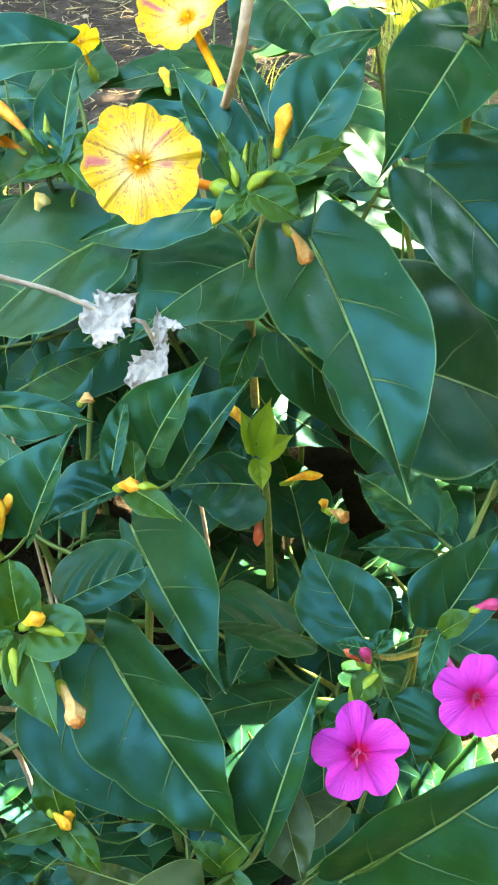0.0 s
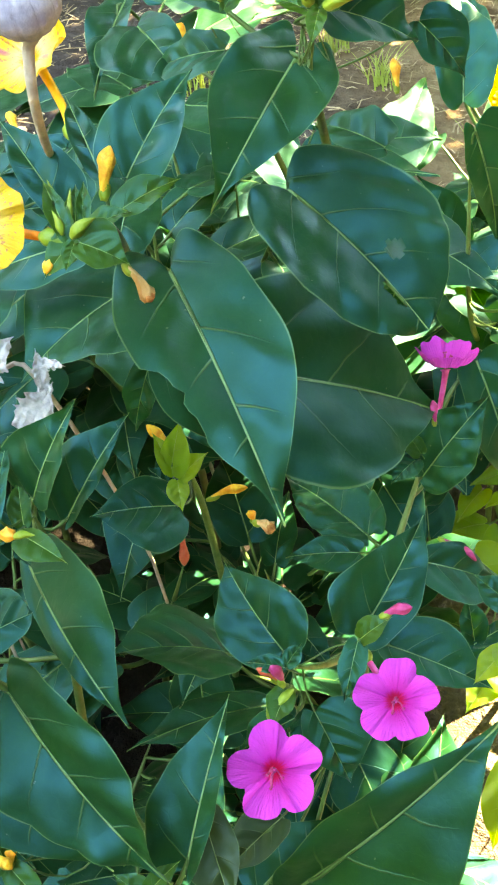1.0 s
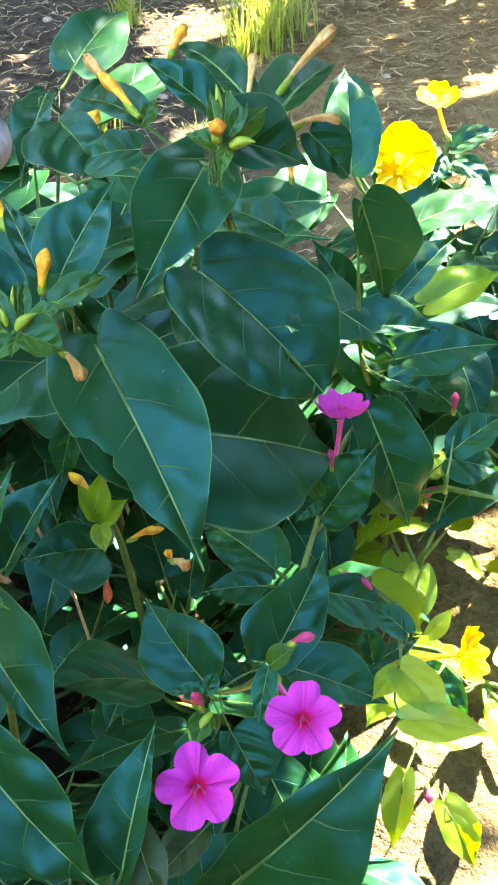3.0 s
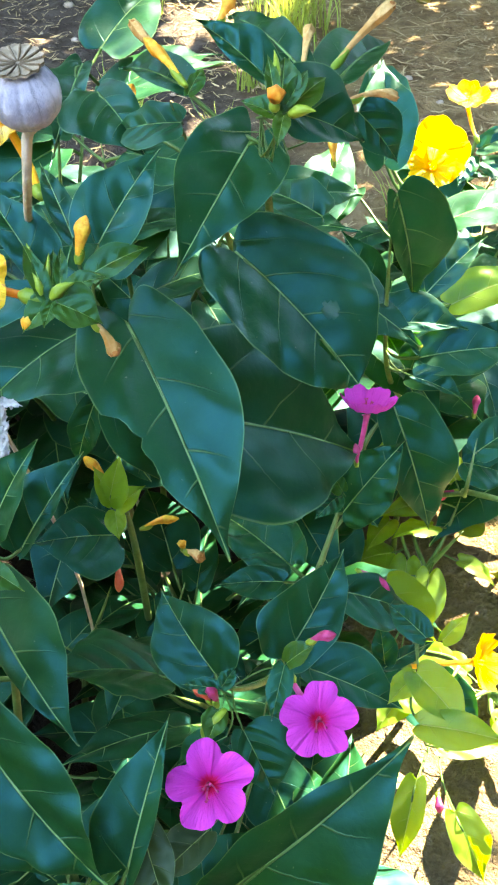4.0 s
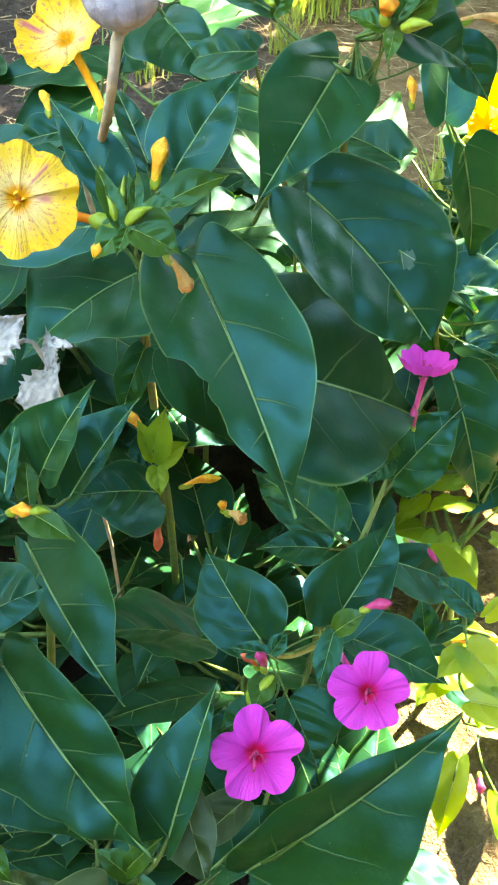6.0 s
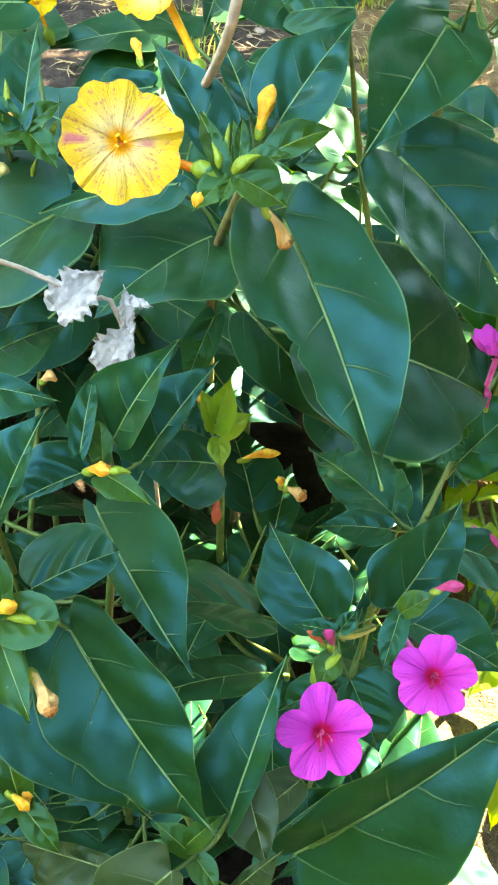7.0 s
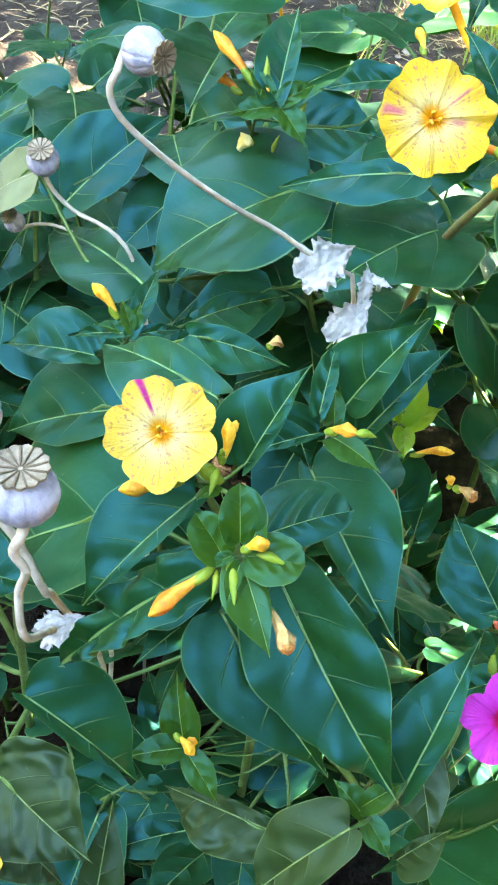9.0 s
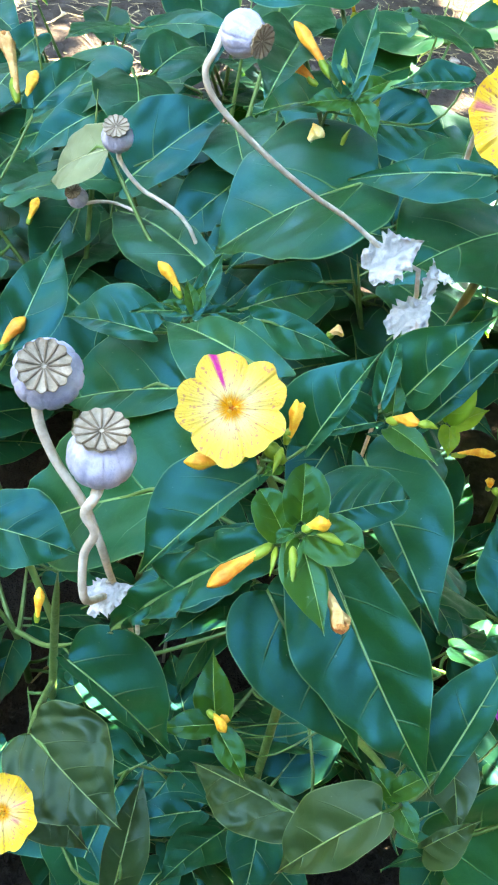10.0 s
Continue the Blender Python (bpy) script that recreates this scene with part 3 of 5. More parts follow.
leaf(central, (0.0453, 0.4311, 0.4150), (-0.0005, 0.3859, 0.4010), (-0.12, -0.18, 0.98), 0.580, 0.600, 0.36, 0.22, cord=0.1)
leaf(central, (0.0304, 0.4183, 0.4447), (-0.0258, 0.4254, 0.4246), (-0.34, -0.54, 0.77), 0.252, 0.100, 0.36, 0.36)
leaf(central, (0.0851, 0.3768, 0.4058), (0.1745, 0.4156, 0.3467), (0.05, -0.55, 0.73), 0.400, 0.400, 0.3, 0.36, cord=0.1, pucker=0.9)
leaf(upper, (0.1182, 0.3801, 0.5237), (0.0889, 0.3332, 0.4967), (0.20, -0.58, 0.79), 0.277, 0.303, 0.16, 0.36, cord=0.16, pucker=1.0)
leaf(upper, (0.1136, 0.4000, 0.4691), (0.1611, 0.3633, 0.4267), (0.23, -0.59, 0.77), 0.46, 0.40, 0.46, 0.42, cord=0.12, pucker=1.5, blunt=0.7, holes=((0.58, 0.12, 0.055, 0.042), (0.74, -0.03, 0.09, 0.025)))
leaf(upper, (0.1209, 0.3378, 0.5591), (0.0990, 0.3491, 0.5742), (0.14, -0.68, 0.72), 0.149, 0.303, 0.36, 0.36)
leaf(upper, (0.1233, 0.3290, 0.5540), (0.1501, 0.3355, 0.5404), (0.48, -0.57, 0.67), 0.600, 0.308, 0.36, 0.25)
leaf(upper, (0.1440, 0.3657, 0.5473), (0.1742, 0.4243, 0.5411), (0.28, -0.04, 0.96), 0.213, 0.108, 0.36, 0.35)
leaf(upper, (0.1335, 0.3706, 0.5523), (0.1137, 0.4348, 0.5494), (-0.25, -0.03, 0.97), 0.100, 0.125, 0.34, 0.36)
leaf(upper, (0.0963, 0.3984, 0.5361), (0.0702, 0.4454, 0.5279), (-0.36, -0.04, 0.93), 0.105, 0.182, 0.34, 0.36)
leaf(upper, (0.0939, 0.4302, 0.5115), (0.0648, 0.4482, 0.4998), (-0.53, -0.35, 0.77), 0.392, 0.253, 0.36, 0.36)
leaf(upper, (0.0585, 0.4701, 0.5107), (0.0795, 0.4311, 0.4967), (-0.10, -0.38, 0.92), 0.236, 0.512, 0.33, 0.36)
leaf(upper, (0.0505, 0.5091, 0.5101), (0.0386, 0.4547, 0.4902), (0.12, -0.36, 0.92), 0.108, 0.186, 0.36, 0.36, pucker=1.0)
leaf(upper, (0.1602, 0.4003, 0.5252), (0.1763, 0.3966, 0.5064), (0.32, -0.84, 0.44), 0.474, 0.348, 0.36, 0.32)
leaf(upper, (0.1517, 0.4207, 0.4732), (0.1276, 0.4575, 0.4687), (-0.37, -0.13, 0.92), 0.227, 0.269, 0.19, 0.36)
leaf(left_rear, (-0.0144, 0.4371, 0.4227), (-0.0797, 0.4200, 0.3746), (-0.50, -0.34, 0.80), 0.526, 0.600, 0.36, 0.36, cord=0.08)
leaf(left_rear, (-0.0546, 0.4190, 0.3554), (-0.0143, 0.4235, 0.3737), (-0.29, -0.56, 0.77), 0.152, 0.420, 0.36, 0.36)
leaf(left_rear, (-0.0488, 0.3482, 0.3954), (-0.0086, 0.3474, 0.3892), (0.12, -0.48, 0.87), 0.148, 0.341, 0.36, 0.36)
leaf(left_rear, (-0.0813, 0.4129, 0.3740), (-0.1422, 0.4850, 0.3486), (-0.39, -0.01, 0.92), 0.282, 0.103, 0.16, 0.36)
leaf(left_rear, (-0.0753, 0.3650, 0.3795), (-0.0709, 0.3973, 0.3917), (0.11, -0.36, 0.92), 0.138, 0.141, 0.36, 0.36)
leaf(left_rear, (-0.0758, 0.3649, 0.3794), (-0.1030, 0.3685, 0.3693), (-0.36, -0.46, 0.81), 0.100, 0.100, 0.36, 0.36)
leaf(left_rear, (-0.0744, 0.3644, 0.3787), (-0.0553, 0.3769, 0.3772), (0.30, -0.35, 0.89), 0.150, 0.178, 0.36, 0.36)
leaf(left_rear, (-0.1591, 0.5643, 0.3230), (-0.1047, 0.6072, 0.3708), (-0.06, -0.71, 0.70), 0.387, 0.221, 0.36, 0.36)
leaf(left_rear, (-0.0341, 0.4620, 0.4447), (-0.0784, 0.4816, 0.4191), (-0.59, -0.45, 0.67), 0.112, 0.298, 0.36, 0.36)
leaf(left_rear, (-0.0619, 0.4851, 0.4573), (-0.0656, 0.4058, 0.4573), (0.13, -0.01, 0.99), 0.127, 0.321, 0.36, 0.36)
leaf(left_rear, (-0.0508, 0.5585, 0.4655), (-0.1347, 0.5462, 0.4544), (-0.01, -0.63, 0.77), 0.266, 0.170, 0.36, 0.36)
leaf(left_rear, (-0.0334, 0.4440, 0.4544), (-0.0321, 0.4918, 0.4793), (0.04, -0.46, 0.89), 0.248, 0.100, 0.34, 0.36)
leaf(left_rear, (-0.0219, 0.4744, 0.4318), (0.0151, 0.4769, 0.4327), (0.02, -0.58, 0.82), 0.499, 0.510, 0.36, 0.36)
leaf(left_rear, (0.0168, 0.4846, 0.4568), (-0.0176, 0.4865, 0.4456), (-0.28, -0.61, 0.75), 0.150, 0.256, 0.36, 0.36)
leaf(left_rear, (-0.0952, 0.3840, 0.3504), (-0.1393, 0.3892, 0.3436), (-0.19, -0.45, 0.87), 0.182, 0.445, 0.36, 0.36)
leaf(left_front, (0.0144, 0.3192, 0.3973), (0.0366, 0.3263, 0.4354), (-0.48, -0.77, 0.42), 0.412, 0.217, 0.16, 0.18, cord=0.02)
leaf(left_front, (0.0047, 0.3038, 0.4036), (0.0069, 0.3335, 0.4152), (0.01, -0.36, 0.93), 0.167, 0.111, 0.36, 0.36)
leaf(left_front, (0.0234, 0.3225, 0.3832), (0.0500, 0.3430, 0.4147), (-0.23, -0.72, 0.66), 0.350, 0.100, 0.36, 0.36)
leaf(left_front, (-0.0172, 0.2708, 0.4032), (-0.0017, 0.2888, 0.4346), (-0.21, -0.80, 0.56), 0.437, 0.100, 0.29, 0.36)
leaf(left_front, (-0.0322, 0.3135, 0.3946), (-0.0867, 0.3564, 0.3780), (-0.40, -0.16, 0.90), 0.335, 0.126, 0.21, 0.36)
leaf(left_front, (-0.0767, 0.3714, 0.3332), (-0.1353, 0.3798, 0.2992), (-0.50, -0.44, 0.75), 0.247, 0.490, 0.36, 0.36)
leaf(left_front, (-0.0631, 0.3323, 0.3103), (-0.1429, 0.3469, 0.2382), (-0.65, -0.40, 0.64), 0.336, 0.445, 0.36, 0.36)
leaf(left_front, (-0.0312, 0.2630, 0.3924), (-0.0608, 0.2334, 0.3644), (-0.26, -0.52, 0.82), 0.100, 0.387, 0.36, 0.36)
leaf(left_front, (-0.0225, 0.2415, 0.3835), (-0.0690, 0.2367, 0.3245), (-0.55, -0.50, 0.66), 0.150, 0.140, 0.36, 0.36, pucker=3.5)
leaf(left_front, (-0.0321, 0.2624, 0.3659), (-0.0631, 0.2497, 0.3446), (-0.31, -0.55, 0.78), 0.135, 0.109, 0.36, 0.36)
leaf(left_front, (0.0025, 0.2712, 0.3497), (0.0563, 0.2224, 0.3017), (-0.21, -0.79, 0.57), 0.254, 0.274, 0.36, 0.28, cord=0.1, fold=0.36, pucker=1.5)
leaf(left_front, (-0.0179, 0.2678, 0.3332), (0.0326, 0.2352, 0.2888), (-0.06, -0.84, 0.54), 0.258, 0.290, 0.36, 0.18, cord=0.04, pucker=0.9)
leaf(left_front, (0.0598, 0.2332, 0.2939), (0.0790, 0.2754, 0.3352), (-0.16, -0.65, 0.74), 0.284, 0.104, 0.27, 0.36, fold=0.35)
leaf(left_front, (0.0647, 0.2547, 0.2923), (0.0748, 0.2252, 0.2731), (-0.00, -0.54, 0.84), 0.259, 0.355, 0.36, 0.36, material=GREYISH)
leaf(left_front, (0.0068, 0.3152, 0.3665), (0.0452, 0.2565, 0.3452), (-0.33, -0.51, 0.79), 0.326, 0.100, 0.36, 0.36)
leaf(left_front, (-0.0058, 0.2593, 0.3856), (0.0207, 0.2700, 0.3925), (-0.10, -0.35, 0.86), 0.680, 0.260, 0.4, 0.36, fold=-0.15, blunt=1.0)
leaf(left_front, (0.0201, 0.2486, 0.2174), (-0.0317, 0.2710, 0.1999), (-0.43, -0.34, 0.83), 0.316, 0.100, 0.36, 0.36, pucker=2.5, material=GREYISH)
leaf(left_front, (0.0407, 0.2133, 0.2950), (0.0113, 0.2038, 0.2500), (-0.65, -0.54, 0.54), 0.206, 0.315, 0.29, 0.36, material=GREYISH)
leaf(left_front, (0.0632, 0.2199, 0.2671), (0.0798, 0.2250, 0.2883), (-0.63, -0.49, 0.61), 0.100, 0.407, 0.36, 0.36, material=GREYISH)
leaf(left_front, (-0.0858, 0.2452, 0.2900), (-0.0396, 0.2410, 0.2511), (0.58, -0.38, 0.72), 0.407, 0.100, 0.30, 0.36)
leaf(left_edge, (-0.0971, 0.2382, 0.2433), (-0.0502, 0.2129, 0.2345), (-0.17, -0.59, 0.79), 0.487, 0.395, 0.36, 0.36, pucker=2.0, material=GREYISH)
leaf(left_edge, (-0.0977, 0.2308, 0.2195), (-0.0623, 0.2166, 0.2012), (0.32, -0.35, 0.88), 0.155, 0.361, 0.36, 0.36, pucker=2.0, material=GREYISH)
leaf(left_edge, (-0.0489, 0.2079, 0.1904), (-0.0490, 0.2434, 0.2314), (0.04, -0.76, 0.65), 0.154, 0.200, 0.36, 0.36, material=GREYISH)
leaf(left_edge, (-0.1402, 0.2954, 0.2963), (-0.0964, 0.2949, 0.2934), (0.06, -0.36, 0.93), 0.462, 0.381, 0.36, 0.36)
leaf(left_edge, (-0.1467, 0.3442, 0.3531), (-0.1426, 0.3944, 0.3804), (0.16, -0.48, 0.86), 0.213, 0.270, 0.36, 0.36)
leaf(left_edge, (-0.1884, 0.4839, 0.3944), (-0.1705, 0.5251, 0.4105), (0.23, -0.44, 0.87), 0.231, 0.166, 0.36, 0.36)
leaf(left_edge, (-0.2031, 0.6775, 0.3131), (-0.1780, 0.6984, 0.3360), (-0.03, -0.72, 0.69), 0.356, 0.488, 0.36, 0.36)
leaf(magenta, (0.0979, 0.3200, 0.3016), (0.0749, 0.3562, 0.3196), (-0.38, -0.60, 0.70), 0.407, 0.451, 0.36, 0.16, cord=0.1, pucker=0.9)
leaf(magenta, (0.1326, 0.3408, 0.2836), (0.1653, 0.3829, 0.3123), (0.24, -0.67, 0.70), 0.381, 0.263, 0.16, 0.36, fold=0.3)
leaf(magenta, (0.0958, 0.2794, 0.1775), (0.1878, 0.3003, 0.2708), (-0.26, -0.86, 0.45), 0.152, 0.309, 0.36, 0.36, cord=0.05, pucker=0.9)
leaf(magenta, (0.1094, 0.2978, 0.2887), (0.1220, 0.2783, 0.2662), (0.18, -0.69, 0.70), 0.600, 0.312, 0.36, 0.36)
leaf(magenta, (0.0992, 0.2947, 0.3231), (0.0836, 0.3002, 0.3207), (-0.24, -0.26, 0.93), 0.224, 0.234, 0.36, 0.36)
leaf(magenta, (0.1002, 0.2922, 0.3281), (0.1066, 0.2972, 0.3346), (-0.31, -0.59, 0.75), 0.338, 0.386, 0.36, 0.36)
leaf(magenta, (0.1012, 0.2849, 0.3038), (0.0785, 0.2838, 0.2849), (-0.57, -0.41, 0.71), 0.100, 0.270, 0.36, 0.36)
leaf(magenta, (0.0913, 0.2813, 0.2360), (0.0654, 0.2623, 0.2268), (-0.09, -0.33, 0.94), 0.272, 0.341, 0.36, 0.32, material=GREYISH)
leaf(magenta, (0.0769, 0.2861, 0.1625), (0.1178, 0.3070, 0.1909), (-0.35, -0.44, 0.83), 0.376, 0.259, 0.22, 0.36)
leaf(magenta, (0.0715, 0.3352, 0.2835), (0.0232, 0.3250, 0.2986), (0.10, 0.35, 0.93), 0.600, 0.600, 0.36, 0.36)
leaf(magenta, (0.1784, 0.4378, 0.2880), (0.2219, 0.4849, 0.2974), (0.07, -0.26, 0.96), 0.177, 0.245, 0.36, 0.36)
leaf(magenta, (0.2008, 0.4535, 0.3447), (0.2231, 0.4315, 0.2736), (0.16, -0.93, 0.34), 0.309, 0.203, 0.36, 0.36)
leaf(magenta, (0.1685, 0.3856, 0.2775), (0.2076, 0.3888, 0.2529), (0.51, -0.39, 0.76), 0.283, 0.397, 0.36, 0.36)
leaf(magenta, (0.1462, 0.3487, 0.2632), (0.1922, 0.3325, 0.2471), (0.17, -0.41, 0.90), 0.375, 0.228, 0.36, 0.36)
leaf(magenta, (0.1365, 0.3911, 0.2818), (0.1008, 0.3922, 0.2806), (-0.04, -0.37, 0.93), 0.304, 0.244, 0.36, 0.36)
leaf(magenta, (0.1436, 0.4168, 0.2662), (0.1041, 0.4758, 0.2558), (-0.29, -0.03, 0.96), 0.246, 0.292, 0.29, 0.36, pucker=3.2)
leaf(right_rear, (0.2103, 0.5379, 0.4268), (0.2302, 0.5549, 0.3501), (0.10, -0.75, 0.50), 0.350, 0.139, 0.36, 0.21)
leaf(right_rear, (0.2347, 0.5528, 0.2983), (0.3022, 0.5444, 0.3198), (-0.32, -0.45, 0.83), 0.339, 0.326, 0.36, 0.36)
leaf(right_rear, (0.2257, 0.6464, 0.4043), (0.2339, 0.7269, 0.4383), (-0.08, -0.38, 0.92), 0.202, 0.215, 0.36, 0.34)
leaf(right_rear, (0.2047, 0.5423, 0.3416), (0.2623, 0.5359, 0.3380), (-0.00, -0.50, 0.86), 0.366, 0.100, 0.36, 0.36)
leaf(right_rear, (0.2282, 0.5197, 0.3164), (0.2567, 0.5095, 0.3062), (0.10, -0.55, 0.83), 0.354, 0.100, 0.36, 0.36)
leaf(right_rear, (0.2961, 0.5966, 0.1794), (0.3353, 0.5867, 0.1704), (0.08, -0.48, 0.87), 0.540, 0.483, 0.36, 0.36)
leaf(right_rear, (0.2266, 0.7347, 0.3384), (0.1901, 0.7124, 0.3094), (-0.21, -0.63, 0.75), 0.201, 0.314, 0.36, 0.36)
leaf(right_rear, (0.2415, 0.5679, 0.3435), (0.2831, 0.5897, 0.3721), (-0.24, -0.57, 0.79), 0.362, 0.180, 0.36, 0.36)
leaf(right_rear, (0.2133, 0.5699, 0.3439), (0.1875, 0.5797, 0.3848), (0.33, -0.85, 0.41), 0.275, 0.253, 0.36, 0.36)
leaf(right_front, (0.2055, 0.4437, 0.2177), (0.2373, 0.4296, 0.1781), (0.41, -0.71, 0.58), 0.308, 0.281, 0.36, 0.24, material=YELLOWISH_LIT)
leaf(right_front, (0.1969, 0.3921, 0.2071), (0.1946, 0.4084, 0.2268), (-0.07, -0.77, 0.63), 0.269, 0.325, 0.36, 0.36)
leaf(right_front, (0.1969, 0.3911, 0.2058), (0.2310, 0.4110, 0.2015), (0.22, -0.16, 0.96), 0.121, 0.151, 0.36, 0.36)
leaf(right_front, (0.2083, 0.3701, 0.1970), (0.2466, 0.3646, 0.1779), (0.36, -0.42, 0.83), 0.200, 0.335, 0.36, 0.36)
leaf(right_front, (0.2352, 0.4107, 0.1700), (0.2597, 0.3874, 0.1438), (0.16, -0.66, 0.73), 0.271, 0.299, 0.36, 0.36)
leaf(right_front, (0.1903, 0.3874, 0.2008), (0.2185, 0.3765, 0.1900), (0.17, -0.45, 0.88), 0.361, 0.494, 0.36, 0.36)
leaf(centre_rear, (0.0499, 0.4074, 0.3058), (0.0115, 0.3929, 0.3166), (0.37, -0.31, 0.88), 0.600, 0.352, 0.36, 0.36)
leaf(centre_rear, (0.0424, 0.4398, 0.2806), (0.0501, 0.4725, 0.3044), (-0.01, -0.59, 0.81), 0.247, 0.271, 0.36, 0.36)
leaf(centre_rear, (0.0459, 0.4286, 0.2983), (0.0342, 0.4353, 0.3071), (0.25, -0.59, 0.77), 0.281, 0.451, 0.36, 0.36)
leaf(left_front, (-0.0140, 0.2410, 0.3986), (-0.0172, 0.2511, 0.4135), (0.12, -0.81, 0.57), 0.368, 0.452, 0.36, 0.36, fold=0.5, blunt=0.9, material=YOUNG)
leaf(left_front, (-0.0184, 0.2376, 0.3948), (-0.0290, 0.2435, 0.4052), (0.35, -0.61, 0.71), 0.503, 0.366, 0.36, 0.36, fold=0.5, blunt=1.0, material=YOUNG)
leaf(left_front, (-0.0108, 0.2386, 0.3957), (0.0069, 0.2376, 0.3969), (-0.08, -0.38, 0.92), 0.480, 0.517, 0.36, 0.36, fold=0.3, blunt=1.0, material=YOUNG)
leaf(left_front, (-0.0120, 0.2374, 0.3928), (0.0009, 0.2139, 0.3803), (0.04, -0.45, 0.89), 0.164, 0.330, 0.36, 0.36, fold=0.2, material=YOUNG)
leaf(left_front, (-0.0245, 0.2605, 0.4018), (-0.0295, 0.2532, 0.4012), (0.18, -0.21, 0.96), 0.340, 0.244, 0.36, 0.34, material=YOUNG)
leaf(left_front, (0.0059, 0.3101, 0.3894), (-0.0206, 0.2971, 0.3828), (0.01, -0.46, 0.89), 0.100, 0.500, 0.36, 0.36)
leaf(left_front, (0.0116, 0.3060, 0.3920), (0.0293, 0.2912, 0.3919), (-0.18, -0.22, 0.96), 0.182, 0.328, 0.36, 0.36, material=YOUNG)
leaf(left_front, (0.0111, 0.3107, 0.3931), (0.0089, 0.3246, 0.4023), (0.10, -0.54, 0.84), 0.289, 0.221, 0.36, 0.36, fold=0.4, material=YOUNG)
leaf(left_front, (0.0453, 0.2255, 0.2894), (0.0589, 0.2308, 0.3027), (-0.51, -0.48, 0.71), 0.213, 0.258, 0.36, 0.36, material=YOUNG)
leaf(left_front, (0.0457, 0.2242, 0.2878), (0.0334, 0.2307, 0.2959), (0.28, -0.49, 0.82), 0.259, 0.350, 0.36, 0.36, material=YOUNG)
leaf(left_front, (0.0481, 0.2232, 0.2865), (0.0577, 0.2126, 0.2815), (0.04, -0.40, 0.92), 0.305, 0.368, 0.36, 0.36, material=YOUNG)
leaf(central, (0.0524, 0.3152, 0.5023), (0.0405, 0.3088, 0.4920), (-0.20, -0.71, 0.67), 0.313, 0.306, 0.36, 0.36, material=YOUNG)
leaf(central, (0.0507, 0.3180, 0.5027), (0.0511, 0.3277, 0.5114), (0.02, -0.67, 0.74), 0.216, 0.236, 0.36, 0.36, fold=0.5, material=YOUNG)
leaf(central, (0.0556, 0.3154, 0.5040), (0.0675, 0.3160, 0.5073), (-0.19, -0.59, 0.79), 0.318, 0.237, 0.36, 0.36, fold=0.3, material=YOUNG)
leaf(central, (0.0492, 0.3140, 0.5011), (0.0410, 0.3312, 0.5115), (0.01, -0.51, 0.86), 0.167, 0.155, 0.36, 0.36, fold=0.5, material=YOUNG)
leaf(upper, (0.1221, 0.3194, 0.5575), (0.1250, 0.3372, 0.5665), (0.01, -0.45, 0.89), 0.202, 0.263, 0.36, 0.36, fold=0.6, material=YOUNG)
leaf(upper, (0.1236, 0.3187, 0.5568), (0.1369, 0.3326, 0.5619), (0.12, -0.44, 0.89), 0.209, 0.271, 0.36, 0.36, fold=0.4, material=YOUNG)
leaf(upper, (0.0966, 0.3871, 0.5383), (0.1026, 0.3980, 0.5438), (0.09, -0.49, 0.87), 0.175, 0.293, 0.36, 0.36, fold=0.5, material=YOUNG)
leaf(upper, (0.1203, 0.3185, 0.5564), (0.1109, 0.3246, 0.5583), (-0.15, -0.50, 0.85), 0.230, 0.356, 0.36, 0.36, material=YOUNG)
leaf(left_rear, (-0.0761, 0.3666, 0.3783), (-0.0734, 0.3738, 0.3896), (-0.00, -0.84, 0.54), 0.220, 0.283, 0.36, 0.36, fold=0.4, material=YOUNG)
leaf(left_rear, (-0.0773, 0.3664, 0.3781), (-0.0913, 0.3652, 0.3803), (0.17, -0.47, 0.87), 0.140, 0.243, 0.36, 0.36, fold=0.3, material=YOUNG)
leaf(magenta, (0.0991, 0.2918, 0.3119), (0.0927, 0.2773, 0.3096), (0.05, -0.17, 0.98), 0.319, 0.382, 0.36, 0.36, fold=0.4, material=YOUNG)
leaf(magenta, (0.1291, 0.3179, 0.3065), (0.1218, 0.2995, 0.2916), (-0.15, -0.58, 0.80), 0.244, 0.240, 0.36, 0.36, fold=0.2)
leaf(magenta, (0.1304, 0.3186, 0.3075), (0.1436, 0.3201, 0.3182), (-0.53, -0.45, 0.72), 0.379, 0.286, 0.36, 0.36, fold=0.3, material=YOUNG)
leaf(magenta, (0.1655, 0.4118, 0.3205), (0.1524, 0.3980, 0.3185), (0.10, -0.23, 0.97), 0.354, 0.359, 0.36, 0.36)
leaf(magenta, (0.1685, 0.4135, 0.3228), (0.1617, 0.4212, 0.3314), (0.11, -0.70, 0.71), 0.436, 0.305, 0.36, 0.36, material=YOUNG)
leaf(right_front, (0.2034, 0.3778, 0.2085), (0.2217, 0.3594, 0.2034), (-0.07, -0.33, 0.94), 0.244, 0.514, 0.36, 0.36, material=YELLOWISH_LIT)
leaf(right_front, (0.2061, 0.3754, 0.2059), (0.1860, 0.3552, 0.1960), (-0.11, -0.34, 0.93), 0.314, 0.326, 0.36, 0.36, material=YELLOWISH_LIT)
leaf(right_front, (0.2156, 0.3362, 0.2066), (0.2545, 0.3397, 0.1979), (0.23, -0.27, 0.93), 0.301, 0.197, 0.36, 0.36, material=YELLOWISH_LIT)
leaf(right_front, (0.1966, 0.3098, 0.2205), (0.1862, 0.2850, 0.1905), (-0.26, -0.70, 0.67), 0.181, 0.228, 0.36, 0.36, material=YELLOWISH_LIT)
